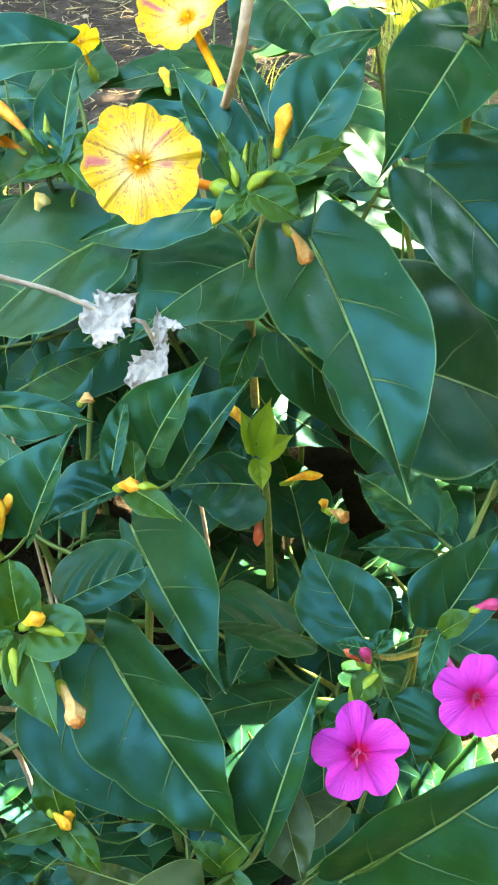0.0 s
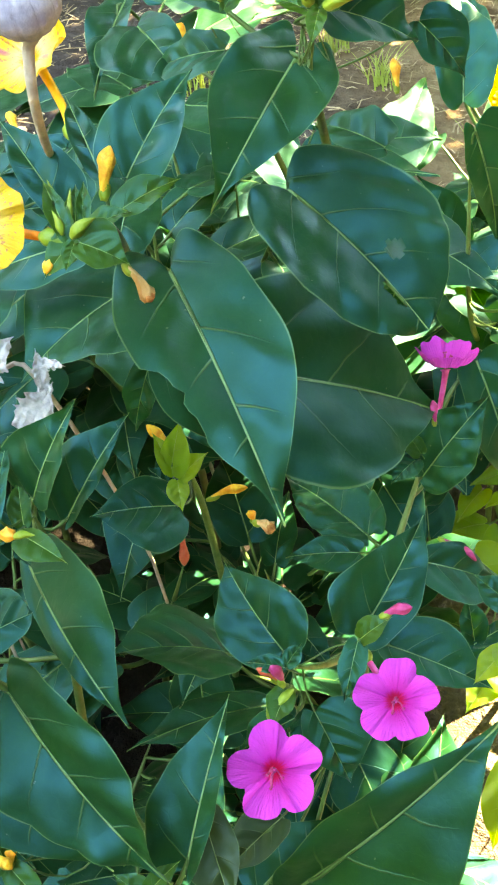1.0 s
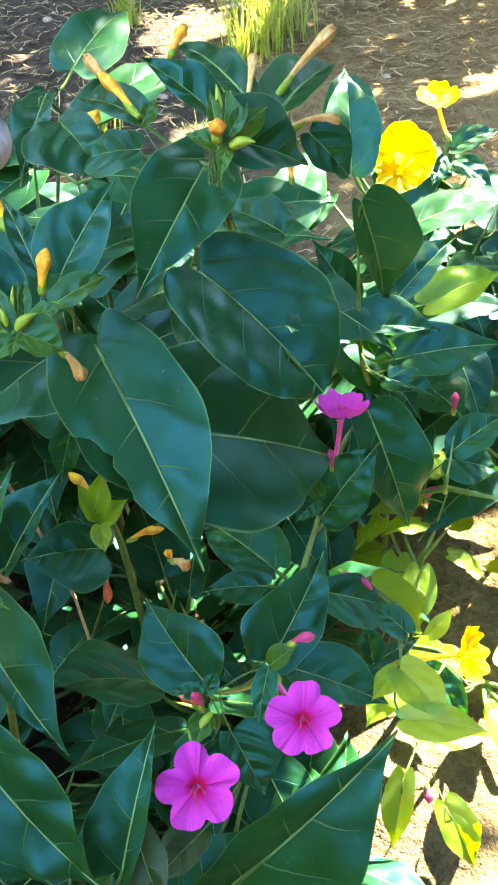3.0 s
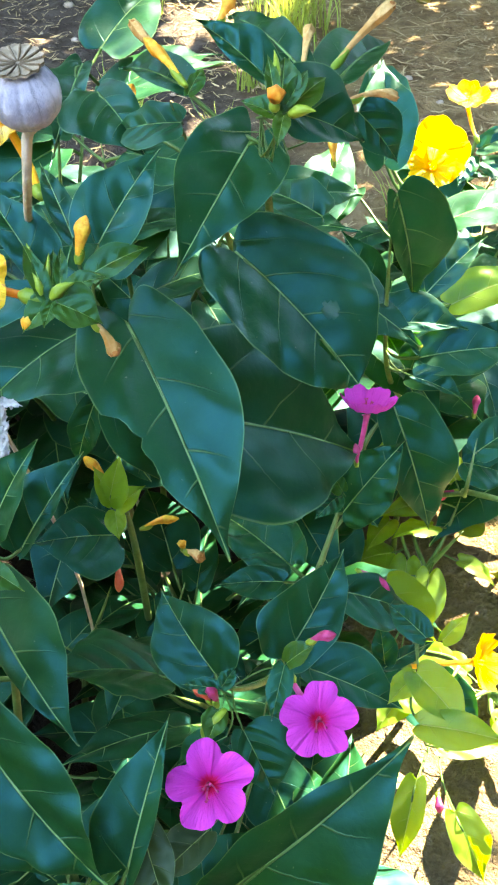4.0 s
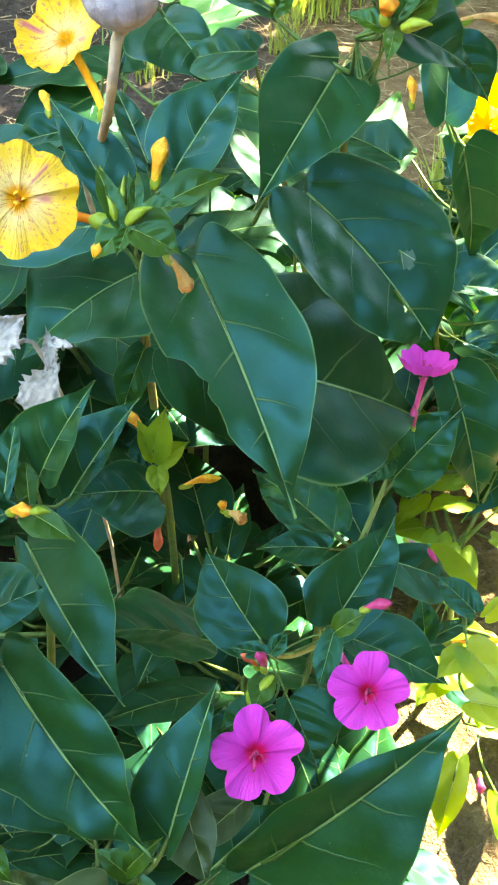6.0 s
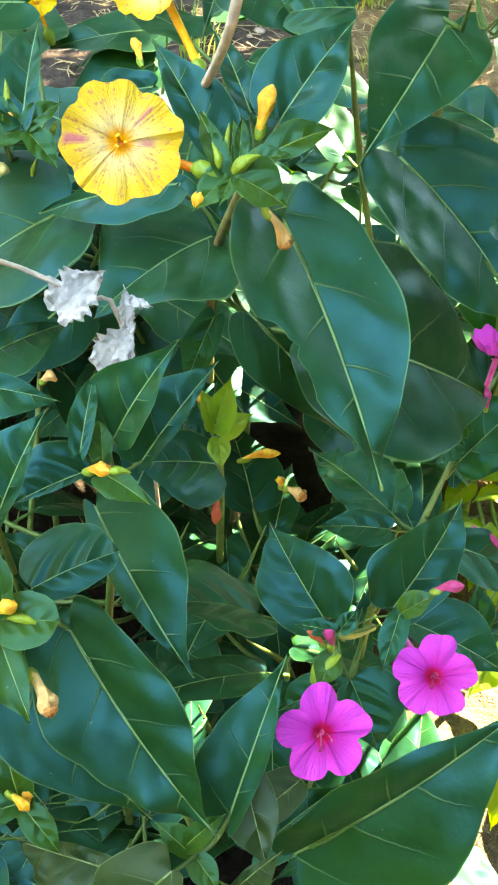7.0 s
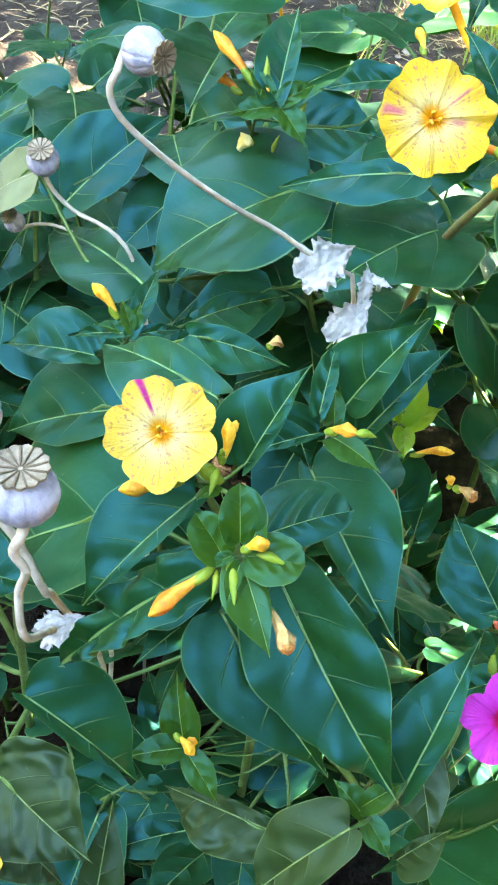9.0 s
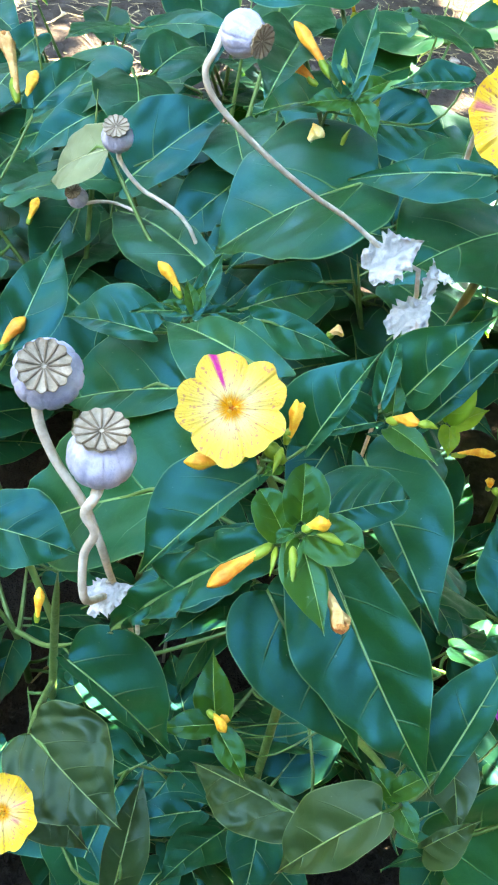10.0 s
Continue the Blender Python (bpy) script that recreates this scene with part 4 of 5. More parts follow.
leaf(right_front, (0.2147, 0.2985, 0.2084), (0.2276, 0.2749, 0.1813), (0.11, -0.72, 0.68), 0.291, 0.248, 0.36, 0.36, material=YELLOWISH_LIT)
leaf(right_front, (0.2326, 0.4041, 0.2107), (0.2493, 0.4130, 0.2224), (-0.33, -0.47, 0.82), 0.194, 0.320, 0.36, 0.36, material=YELLOWISH_LIT)
leaf(central, (0.0613, 0.3879, 0.4059), (0.1092, 0.3809, 0.3474), (0.51, -0.70, 0.50), 0.458, 0.273, 0.36, 0.16)
leaf(central, (0.0476, 0.4196, 0.3821), (0.0360, 0.4160, 0.3467), (-0.36, -0.91, 0.21), 0.217, 0.227, 0.36, 0.36)
leaf(centre_rear, (0.0492, 0.4149, 0.3209), (0.0567, 0.4234, 0.3468), (-0.23, -0.90, 0.37), 0.221, 0.325, 0.36, 0.36, fold=0.3, material=YELLOWISH_LIT)
leaf(centre_rear, (0.0505, 0.4149, 0.3209), (0.0421, 0.4234, 0.3396), (0.29, -0.82, 0.50), 0.221, 0.255, 0.36, 0.36, fold=0.3, material=YELLOWISH_LIT)
leaf(centre_rear, (0.0533, 0.4133, 0.3188), (0.0678, 0.4169, 0.3303), (-0.40, -0.60, 0.69), 0.351, 0.328, 0.36, 0.36, fold=0.3, material=YELLOWISH_LIT)
leaf(centre_rear, (0.0520, 0.4124, 0.3177), (0.0539, 0.3993, 0.3096), (0.02, -0.53, 0.85), 0.333, 0.399, 0.36, 0.36, fold=0.3, material=YELLOWISH_LIT)
leaf(central, (0.0483, 0.3179, 0.5027), (0.0438, 0.3263, 0.5101), (0.07, -0.64, 0.77), 0.159, 0.217, 0.36, 0.36, fold=0.5, material=YOUNG)
leaf(central, (0.0531, 0.3177, 0.5038), (0.0535, 0.3283, 0.5120), (0.02, -0.61, 0.79), 0.127, 0.188, 0.36, 0.36, fold=0.5, material=YOUNG)
leaf(central, (0.0510, 0.3108, 0.5018), (0.0480, 0.3056, 0.4956), (-0.07, -0.75, 0.66), 0.269, 0.323, 0.36, 0.36, fold=0.4, material=YOUNG)
leaf(left_front, (-0.0110, 0.2383, 0.3985), (-0.0081, 0.2467, 0.4080), (-0.10, -0.73, 0.67), 0.159, 0.295, 0.36, 0.36, fold=0.5, material=YOUNG)
leaf(left_front, (-0.0158, 0.2366, 0.3966), (-0.0216, 0.2335, 0.3933), (-0.21, -0.51, 0.83), 0.282, 0.335, 0.36, 0.36, fold=0.5, material=YOUNG)
leaf(left_front, (-0.0128, 0.2353, 0.3950), (-0.0147, 0.2233, 0.3888), (-0.01, -0.46, 0.89), 0.168, 0.238, 0.36, 0.36, fold=0.5, material=YOUNG)
leaf(upper, (0.1205, 0.3181, 0.5590), (0.1194, 0.3328, 0.5686), (-0.01, -0.55, 0.84), 0.129, 0.120, 0.36, 0.36, fold=0.6, material=YOUNG)
leaf(upper, (0.1238, 0.3183, 0.5594), (0.1310, 0.3294, 0.5653), (0.04, -0.49, 0.87), 0.154, 0.202, 0.36, 0.36, fold=0.6, material=YOUNG)
leaf(upper, (0.1226, 0.3153, 0.5574), (0.1198, 0.3055, 0.5518), (0.01, -0.50, 0.87), 0.219, 0.227, 0.36, 0.36, fold=0.4, material=YOUNG)
leaf(left_rear, (-0.0360, 0.4444, 0.4550), (-0.0477, 0.4515, 0.4638), (0.15, -0.66, 0.74), 0.281, 0.274, 0.36, 0.36, fold=0.5, material=YOUNG)
leaf(left_rear, (-0.0320, 0.4434, 0.4536), (-0.0183, 0.4558, 0.4599), (0.09, -0.53, 0.84), 0.306, 0.244, 0.36, 0.36, fold=0.4, material=YOUNG)
leaf(left_rear, (-0.0342, 0.4423, 0.4525), (-0.0536, 0.4373, 0.4474), (-0.05, -0.61, 0.79), 0.311, 0.243, 0.36, 0.36, fold=0.4, material=YOUNG)
leaf(left_rear, (-0.0304, 0.4420, 0.4520), (-0.0183, 0.4333, 0.4415), (0.15, -0.67, 0.72), 0.347, 0.303, 0.36, 0.36, fold=0.4, material=YOUNG)
leaf(left_rear, (-0.0746, 0.3651, 0.3796), (-0.0817, 0.3734, 0.3895), (0.24, -0.66, 0.72), 0.237, 0.194, 0.36, 0.36, fold=0.5, material=YOUNG)
leaf(magenta, (0.1699, 0.4143, 0.3072), (0.2008, 0.4217, 0.3486), (-0.10, -0.47, 0.73), 0.330, 0.320, 0.36, 0.36, fold=0.2, pucker=2.0)
leaf(right_rear, (0.2220, 0.6289, 0.4041), (0.2257, 0.6796, 0.4533), (0.05, -0.62, 0.60), 0.270, 0.270, 0.34, 0.34, fold=0.55)
leaf(right_rear, (0.2351, 0.5357, 0.3192), (0.3022, 0.5323, 0.3260), (-0.11, -0.44, 0.76), 0.250, 0.280, 0.36, 0.36)
leaf(right_rear, (0.2748, 0.6155, 0.3068), (0.3331, 0.6293, 0.3204), (-0.11, -0.41, 0.76), 0.280, 0.260, 0.36, 0.36, material=YELLOWISH_LIT)
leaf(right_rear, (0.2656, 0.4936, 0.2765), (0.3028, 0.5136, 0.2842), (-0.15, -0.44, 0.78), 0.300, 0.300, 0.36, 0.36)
leaf(right_front, (0.1958, 0.3337, 0.2745), (0.2143, 0.3021, 0.2690), (-0.08, -0.29, 0.90), 0.320, 0.300, 0.36, 0.36, material=YELLOWISH_LIT)
leaf(right_front, (0.1943, 0.3329, 0.2737), (0.1786, 0.3179, 0.2725), (-0.08, -0.29, 0.90), 0.340, 0.300, 0.36, 0.36, material=YELLOWISH_LIT)
leaf(right_front, (0.1930, 0.3087, 0.2687), (0.2312, 0.2959, 0.2696), (-0.08, -0.28, 0.91), 0.220, 0.260, 0.36, 0.36, material=YELLOWISH_LIT)
leaf(right_front, (0.2060, 0.3586, 0.2704), (0.1901, 0.3808, 0.2722), (-0.11, -0.37, 0.86), 0.300, 0.300, 0.36, 0.36)

# ---- flowers ----
trumpet(central, (0.0200, 0.3162, 0.5082), (0.06, -0.84, 0.52), 0.0174, YELLOW_A, TUBE_ORANGE, (0.0435, 0.3162, 0.5008), turn=0.35, lobes=0.18, label="pale yellow flower with pink flecks")
trumpet(central, (0.0235, 0.4255, 0.5170), (-0.35, -0.45, 0.80), 0.0185, YELLOW_A, TUBE_YELLOW, (0.0392, 0.3934, 0.5007), turn=0.1, lobes=0.12, cup=0.5, ruffle=2.0)
trumpet(left_front, (-0.0434, 0.2577, 0.4223), (0.03, -0.72, 0.70), 0.0178, YELLOW_B, TUBE_ORANGE, (-0.0275, 0.2627, 0.4045), turn=0.62, lobes=0.21, label="pale yellow flower with one magenta stripe")
trumpet(magenta, (0.0932, 0.2575, 0.3120), (-0.02, -0.62, 0.78), 0.0178, MAGENTA, TUBE_PINK, (0.0931, 0.2869, 0.3055), turn=0.35, lobes=0.40, label="open magenta flower", notch=0.025)
trumpet(magenta, (0.1419, 0.2942, 0.2977), (-0.03, -0.60, 0.80), 0.0172, MAGENTA, TUBE_PINK, (0.1328, 0.3248, 0.2883), turn=0.05, lobes=0.34, label="open magenta flower", notch=0.025)
trumpet(magenta, (0.1832, 0.4403, 0.3545), (0.06, 0.28, 0.95), 0.0150, MAGENTA, TUBE_PINK, (0.1796, 0.4378, 0.3225), turn=0.5, lobes=0.22, cup=0.9, label="magenta flower on its long tube")
trumpet(right_rear, (0.2673, 0.6757, 0.3917), (-0.22, -0.84, 0.48), 0.0228, YELLOW, TUBE_YELLOW, (0.2498, 0.6711, 0.3732), turn=0.2, lobes=0.09, cup=0.4, ruffle=2.4, notch=0.03, label="bright yellow flower in the sun")
trumpet(right_rear, (0.2589, 0.6524, 0.3904), (-0.25, -0.60, 0.66), 0.0155, YELLOW, TUBE_YELLOW, (0.2498, 0.6711, 0.3732), turn=0.6, lobes=0.12, ruffle=2.2)
trumpet(right_front, (0.2532, 0.3920, 0.2041), (0.75, -0.45, 0.45), 0.0175, YELLOW, TUBE_YELLOW, (0.2102, 0.3963, 0.1976), turn=0.2, lobes=0.12, cup=0.5)
trumpet(left_edge, (-0.0937, 0.1964, 0.2560), (-0.15, -0.65, 0.72), 0.0150, YELLOW_A, TUBE_ORANGE, (-0.1016, 0.1976, 0.2272), turn=0.2, lobes=0.12)
trumpet(left_rear, (-0.0859, 0.7893, 0.2749), (-0.1, -0.45, 0.85), 0.0140, YELLOW, TUBE_YELLOW, (-0.0697, 0.7977, 0.2534), turn=0.2, lobes=0.12)
trumpet(left_rear, (-0.0487, 0.5818, 0.4591), (-0.05, -0.45, 0.85), 0.0110, YELLOW, TUBE_YELLOW, (-0.0437, 0.5813, 0.4424), turn=0.4, lobes=0.12)

# ---- buds, withered flowers ----
bud(central, (0.0585, 0.3278, 0.5063), (0.0618, 0.3345, 0.5192), 0.0028, BUD_YELLOW, label="plump yellow bud")
bud(central, (0.0193, 0.3975, 0.4989), (0.0155, 0.4081, 0.5041), 0.0020, BUD_YELLOW)
bud(central, (0.0451, 0.3241, 0.5025), (0.0422, 0.3316, 0.5118), 0.0018, BUD_GREEN)
bud(central, (0.0490, 0.3190, 0.5040), (0.0499, 0.3252, 0.5115), 0.0014, BUD_GREEN, calyx=False)
bud(central, (0.0512, 0.3071, 0.5052), (0.0589, 0.3078, 0.5103), 0.0028, BUD_GREEN, calyx=False)
bud(central, (0.0478, 0.3122, 0.5036), (0.0452, 0.3166, 0.5092), 0.0018, BUD_GREEN, calyx=False)
bud(central, (0.0452, 0.3142, 0.4983), (0.0410, 0.3094, 0.4927), 0.0020, BUD_YELLOW)
bud(central, (0.0571, 0.3203, 0.5052), (0.0660, 0.3207, 0.5052), 0.0016, BUD_GREEN, calyx=False)
bud(central, (0.0615, 0.3240, 0.4857), (0.0686, 0.3158, 0.4785), 0.0024, WITHERED, tip_material=WITHERED_TIP, label="withered brown flower tube")
bud(upper, (0.1201, 0.3176, 0.5584), (0.1201, 0.3134, 0.5658), 0.0028, BUD_ORANGE)
bud(upper, (0.1241, 0.3116, 0.5593), (0.1308, 0.3076, 0.5613), 0.0024, BUD_GREEN)
bud(upper, (0.1219, 0.3255, 0.5602), (0.1219, 0.3389, 0.5682), 0.0018, BUD_GREEN)
bud(upper, (0.1246, 0.3247, 0.5594), (0.1262, 0.3371, 0.5664), 0.0018, BUD_GREEN)
bud(upper, (0.1342, 0.3693, 0.5508), (0.1392, 0.3895, 0.5595), 0.0020, WITHERED)
bud(upper, (0.1440, 0.3738, 0.5491), (0.1678, 0.3932, 0.5659), 0.0023, WITHERED, tip_material=WITHERED_TIP, bend=0.02, label="long withered flower tube")
bud(upper, (0.0953, 0.3846, 0.5430), (0.0817, 0.4113, 0.5504), 0.0024, BUD_YELLOW, bend=0.03)
bud(upper, (0.0954, 0.3849, 0.5433), (0.0773, 0.4257, 0.5517), 0.0021, WITHERED, tip_material=WITHERED_TIP, bend=0.0, calyx=False)
bud(upper, (0.1451, 0.3425, 0.5509), (0.1631, 0.3524, 0.5483), 0.0017, WITHERED)
bud(upper, (0.1101, 0.4439, 0.5444), (0.1178, 0.4615, 0.5504), 0.0028, BUD_ORANGE)
bud(upper, (0.0644, 0.5317, 0.4757), (0.0713, 0.5368, 0.4904), 0.0042, BUD_YELLOW)
bud(upper, (0.1589, 0.4423, 0.4858), (0.1581, 0.4508, 0.4959), 0.0022, BUD_YELLOW)
bud(right_rear, (0.2329, 0.6456, 0.4039), (0.2373, 0.6550, 0.4154), 0.0030, BUD_YELLOW)
bud(left_front, (-0.0127, 0.2381, 0.3983), (-0.0051, 0.2385, 0.4031), 0.0026, BUD_YELLOW)
bud(left_front, (-0.0216, 0.2363, 0.3889), (-0.0373, 0.2215, 0.3799), 0.0030, BUD_ORANGE, bend=0.03, label="long orange bud")
bud(left_front, (-0.0244, 0.2655, 0.4076), (-0.0245, 0.2691, 0.4225), 0.0024, BUD_YELLOW)
bud(left_front, (-0.0365, 0.2621, 0.3994), (-0.0547, 0.2533, 0.3991), 0.0032, BUD_YELLOW, bend=0.02)
bud(left_front, (-0.0157, 0.2349, 0.3946), (-0.0119, 0.2225, 0.3878), 0.0024, BUD_GREEN)
bud(left_front, (-0.0194, 0.2366, 0.3891), (-0.0193, 0.2270, 0.3856), 0.0016, BUD_GREEN, calyx=False)
bud(left_front, (-0.0084, 0.2381, 0.3981), (0.0026, 0.2362, 0.3955), 0.0022, BUD_GREEN, calyx=False)
bud(left_front, (-0.0019, 0.2309, 0.3819), (0.0057, 0.2177, 0.3815), 0.0030, WITHERED, tip_material=WITHERED_TIP, label="withered orange flower")
bud(left_front, (0.0080, 0.2916, 0.4060), (0.0171, 0.2847, 0.4130), 0.0026, BUD_ORANGE)
bud(left_front, (0.0167, 0.2847, 0.4130), (0.0237, 0.2848, 0.4128), 0.0022, BUD_GREEN, calyx=False)
bud(left_front, (-0.0254, 0.2640, 0.4058), (-0.0262, 0.2543, 0.4023), 0.0020, BUD_GREEN, calyx=False)
leaf(left_front, (-0.0240, 0.2650, 0.2440), (-0.0330, 0.2860, 0.2660), (-0.2, -0.5, 0.8), 0.28, 0.28, 0.34, 0.34, material=YOUNG)
leaf(left_front, (-0.0250, 0.2640, 0.2440), (-0.0480, 0.2560, 0.2420), (-0.1, -0.4, 0.9), 0.26, 0.28, 0.34, 0.34, material=YOUNG)
leaf(left_front, (-0.0220, 0.2630, 0.2420), (-0.0060, 0.2500, 0.2300), (0.1, -0.5, 0.85), 0.28, 0.26, 0.34, 0.34, material=YOUNG)
bud(left_front, (-0.0214, 0.2626, 0.2430), (-0.0205, 0.2683, 0.2496), 0.0025, BUD_YELLOW)
bud(left_front, (-0.0238, 0.2739, 0.4051), (-0.0218, 0.2773, 0.4171), 0.0020, BUD_YELLOW)
bud(left_rear, (-0.0471, 0.4450, 0.4298), (-0.0426, 0.4452, 0.4364), 0.0040, YELLOW_BUD, calyx=False, label="half-open pale yellow bud in the sun")
bud(left_rear, (-0.0327, 0.4514, 0.4287), (-0.0305, 0.4547, 0.4356), 0.0016, BUD_GREEN)
bud(left_rear, (-0.0185, 0.3597, 0.3881), (-0.0133, 0.3619, 0.3909), 0.0026, WITHERED)
bud(left_rear, (-0.0829, 0.3725, 0.3809), (-0.0952, 0.3777, 0.3919), 0.0028, BUD_YELLOW)
bud(left_rear, (-0.0441, 0.4473, 0.4587), (-0.0650, 0.4595, 0.4737), 0.0030, BUD_ORANGE, bend=0.02)
bud(left_rear, (-0.0498, 0.4491, 0.4533), (-0.0632, 0.4529, 0.4583), 0.0026, BUD_ORANGE)
bud(left_rear, (-0.0332, 0.4489, 0.4525), (-0.0411, 0.4469, 0.4581), 0.0028, BUD_ORANGE)
bud(left_rear, (-0.0394, 0.4479, 0.4592), (-0.0409, 0.4560, 0.4686), 0.0022, BUD_GREEN)
bud(left_rear, (-0.0233, 0.4512, 0.4471), (-0.0207, 0.4556, 0.4521), 0.0022, BUD_GREEN)
bud(left_edge, (-0.1981, 0.4859, 0.3972), (-0.2130, 0.5051, 0.4203), 0.0040, WITHERED, tip_material=WITHERED_TIP)
bud(left_edge, (-0.1936, 0.4858, 0.3969), (-0.1919, 0.4967, 0.4094), 0.0032, BUD_YELLOW)
bud(left_edge, (-0.1513, 0.3433, 0.3523), (-0.1443, 0.3540, 0.3643), 0.0034, BUD_ORANGE)
bud(left_edge, (-0.2077, 0.5329, 0.2992), (-0.2055, 0.5437, 0.3116), 0.0030, BUD_YELLOW)
bud(left_edge, (-0.1043, 0.2620, 0.2864), (-0.1065, 0.2708, 0.2967), 0.0022, BUD_YELLOW)
bud(left_front, (-0.0282, 0.2635, 0.2536), (-0.0190, 0.2591, 0.2480), 0.0026, BUD_YELLOW)
bud(magenta, (0.1381, 0.3124, 0.3283), (0.1500, 0.3116, 0.3336), 0.0026, BUD_PINK, label="closed pink bud")
bud(magenta, (0.0979, 0.2903, 0.3178), (0.0939, 0.2890, 0.3316), 0.0024, BUD_PINK)
bud(magenta, (0.0957, 0.2942, 0.3145), (0.0882, 0.2953, 0.3230), 0.0018, BUD_RED)
bud(magenta, (0.1015, 0.2924, 0.3128), (0.0917, 0.2818, 0.3071), 0.0030, BUD_GREEN, calyx=False)
bud(magenta, (0.1770, 0.3993, 0.2788), (0.1938, 0.3912, 0.2703), 0.0024, BUD_PINK)
bud(magenta, (0.1727, 0.4047, 0.3470), (0.1726, 0.4119, 0.3556), 0.0020, BUD_PINK)
bud(right_rear, (0.2917, 0.5793, 0.2362), (0.2948, 0.5893, 0.2483), 0.0030, BUD_PINK)
bud(right_rear, (0.2961, 0.5978, 0.1497), (0.2800, 0.5945, 0.1447), 0.0034, BUD_PINK)
bud(right_front, (0.2091, 0.3102, 0.2064), (0.2084, 0.3010, 0.2032), 0.0024, BUD_PINK)
bud(centre_rear, (0.0632, 0.4319, 0.2857), (0.0838, 0.4318, 0.2923), 0.0026, BUD_YELLOW)
bud(centre_rear, (0.0518, 0.3994, 0.2964), (0.0518, 0.3885, 0.2833), 0.0026, BUD_RED)
bud(centre_rear, (0.0863, 0.4168, 0.2817), (0.0948, 0.4075, 0.2858), 0.0034, WITHERED, tip_material=WITHERED_TIP)
bud(centre_rear, (0.0853, 0.4240, 0.2749), (0.0835, 0.4239, 0.2828), 0.0026, BUD_YELLOW)
bud(centre_rear, (0.0448, 0.4549, 0.2990), (0.0325, 0.4647, 0.3116), 0.0032, BUD_YELLOW)

# ---- dry poppies ----


def poppy(label, capsule, upward, radius, stem, crown=1.0):
    """A dry poppy head: ribbed capsule, rayed crown, neck and thin stalk."""
    c = Vector(capsule)
    a, b, n = frame_of(upward)
    foot = Vector(stem[-1])
    ob = thing("poppy", foot, label, "dry flower", "dry poppies")
    shape = [(-1.22, 0.16), (-1.16, 0.30), (-1.05, 0.32), (-0.98, 0.46), (-0.80, 0.76), (-0.50, 0.97), (-0.15, 1.06), (0.20, 1.03), (0.55, 0.86), (0.80, 0.68), (0.92, 0.60), (0.98, 0.40)]
    segs = 110
    verts, faces = [], []
    for h, r in shape:
        for k in range(segs):
            t = 2 * math.pi * k / segs
            rr = r * (1 + (0.02 - 0.055 * max(0.0, math.cos(11 * t)) ** 4) * (1 if -0.95 < h < 0.9 else 0))
            verts.append(((a * math.cos(t) + b * math.sin(t)) * rr + n * h * 0.98) * radius)
    for i in range(len(shape) - 1):
        for k in range(segs):
            k2 = (k + 1) % segs
            faces.append((i * segs + k, i * segs + k2, (i + 1) * segs + k2, (i + 1) * segs + k))
    head = part("capsule", solid(verts, faces), CAPSULE, ob, "pale blue-grey ribbed capsule", at=c)
    # the crown: a scalloped disc
    rays = 13
    dv, df = [], []
    for layer, zz in ((0, 1.06), (1, 0.95)):
        for i, f in enumerate((0.0, 0.45, 0.8, 1.0)):
            for k in range(66):
                t = 2 * math.pi * k / 66
                r = f * crown * (0.98 + 0.05 * math.cos(rays * t)) if f else 0.001
                z = zz + 0.10 * f * f - 0.02 * (1 - f)
                dv.append(((a * math.cos(t) + b * math.sin(t)) * r + n * z) * radius)
    for layer in (0, 1):
        for i in range(3):
            for k in range(66):
                k2 = (k + 1) % 66
                q = [layer * 264 + i * 66 + k, layer * 264 + i * 66 + k2, layer * 264 + (i + 1) * 66 + k2, layer * 264 + (i + 1) * 66 + k]
                df.append(tuple(q if layer else reversed(q)))
    for k in range(66):
        k2 = (k + 1) % 66
        df.append((198 + k, 198 + k2, 264 + 198 + k2, 264 + 198 + k))
    disc = part("crown", solid(dv, df), CROWN, ob, "tan rayed crown disc", at=c)
    for i in range(rays):
        t = 2 * math.pi * (i + 0.5) / rays
        d = a * math.cos(t) + b * math.sin(t)
        run = [(d * (0.10 * crown) + n * 1.07) * radius, (d * (0.5 * crown) + n * 1.10) * radius, (d * (0.93 * crown) + n * 1.17) * radius]
        part("ray", sweep(run, (radius * 0.02, radius * 0.042, radius * 0.04), 6, 6), CROWN_DARK, disc, at=c)
    part("stem", sweep([c - n * (1.15 * radius)] + list(stem), (radius * 0.20, radius * 0.16, radius * 0.15, radius * 0.15, radius * 0.18), 9, 40, origin=foot), DRY_STEM, ob, at=foot)
    return ob


poppy_tall = poppy("dry poppy head on a tall straight stalk", (0.0530, 0.3016, 0.5702), (-0.04, -0.30, 1.0), 0.0088,
                   [(0.0515, 0.3041, 0.5573), (0.0490, 0.3091, 0.5427), (0.0435, 0.3357, 0.5193), (0.0347, 0.3869, 0.4862), (0.0233, 0.4555, 0.4425), (0.05, 0.60, 0.15), (0.05, 0.61, 0.0)], crown=0.78)
poppy_bowed = poppy("dry poppy head on a bowed stalk", (-0.0666, 0.3226, 0.5108), (0.86, -0.50, 0.05), 0.0066,
                    [(-0.0738, 0.3179, 0.5058), (-0.0758, 0.3172, 0.4989), (-0.0708, 0.3203, 0.4885), (-0.0529, 0.3314, 0.4700), (-0.0361, 0.3447, 0.4541), (-0.0195, 0.3564, 0.4410), (-0.0005, 0.3658, 0.4236), (0.0126, 0.3753, 0.4035), (0.02, 0.47, 0.2), (0.02, 0.50, 0.0)], crown=0.78)
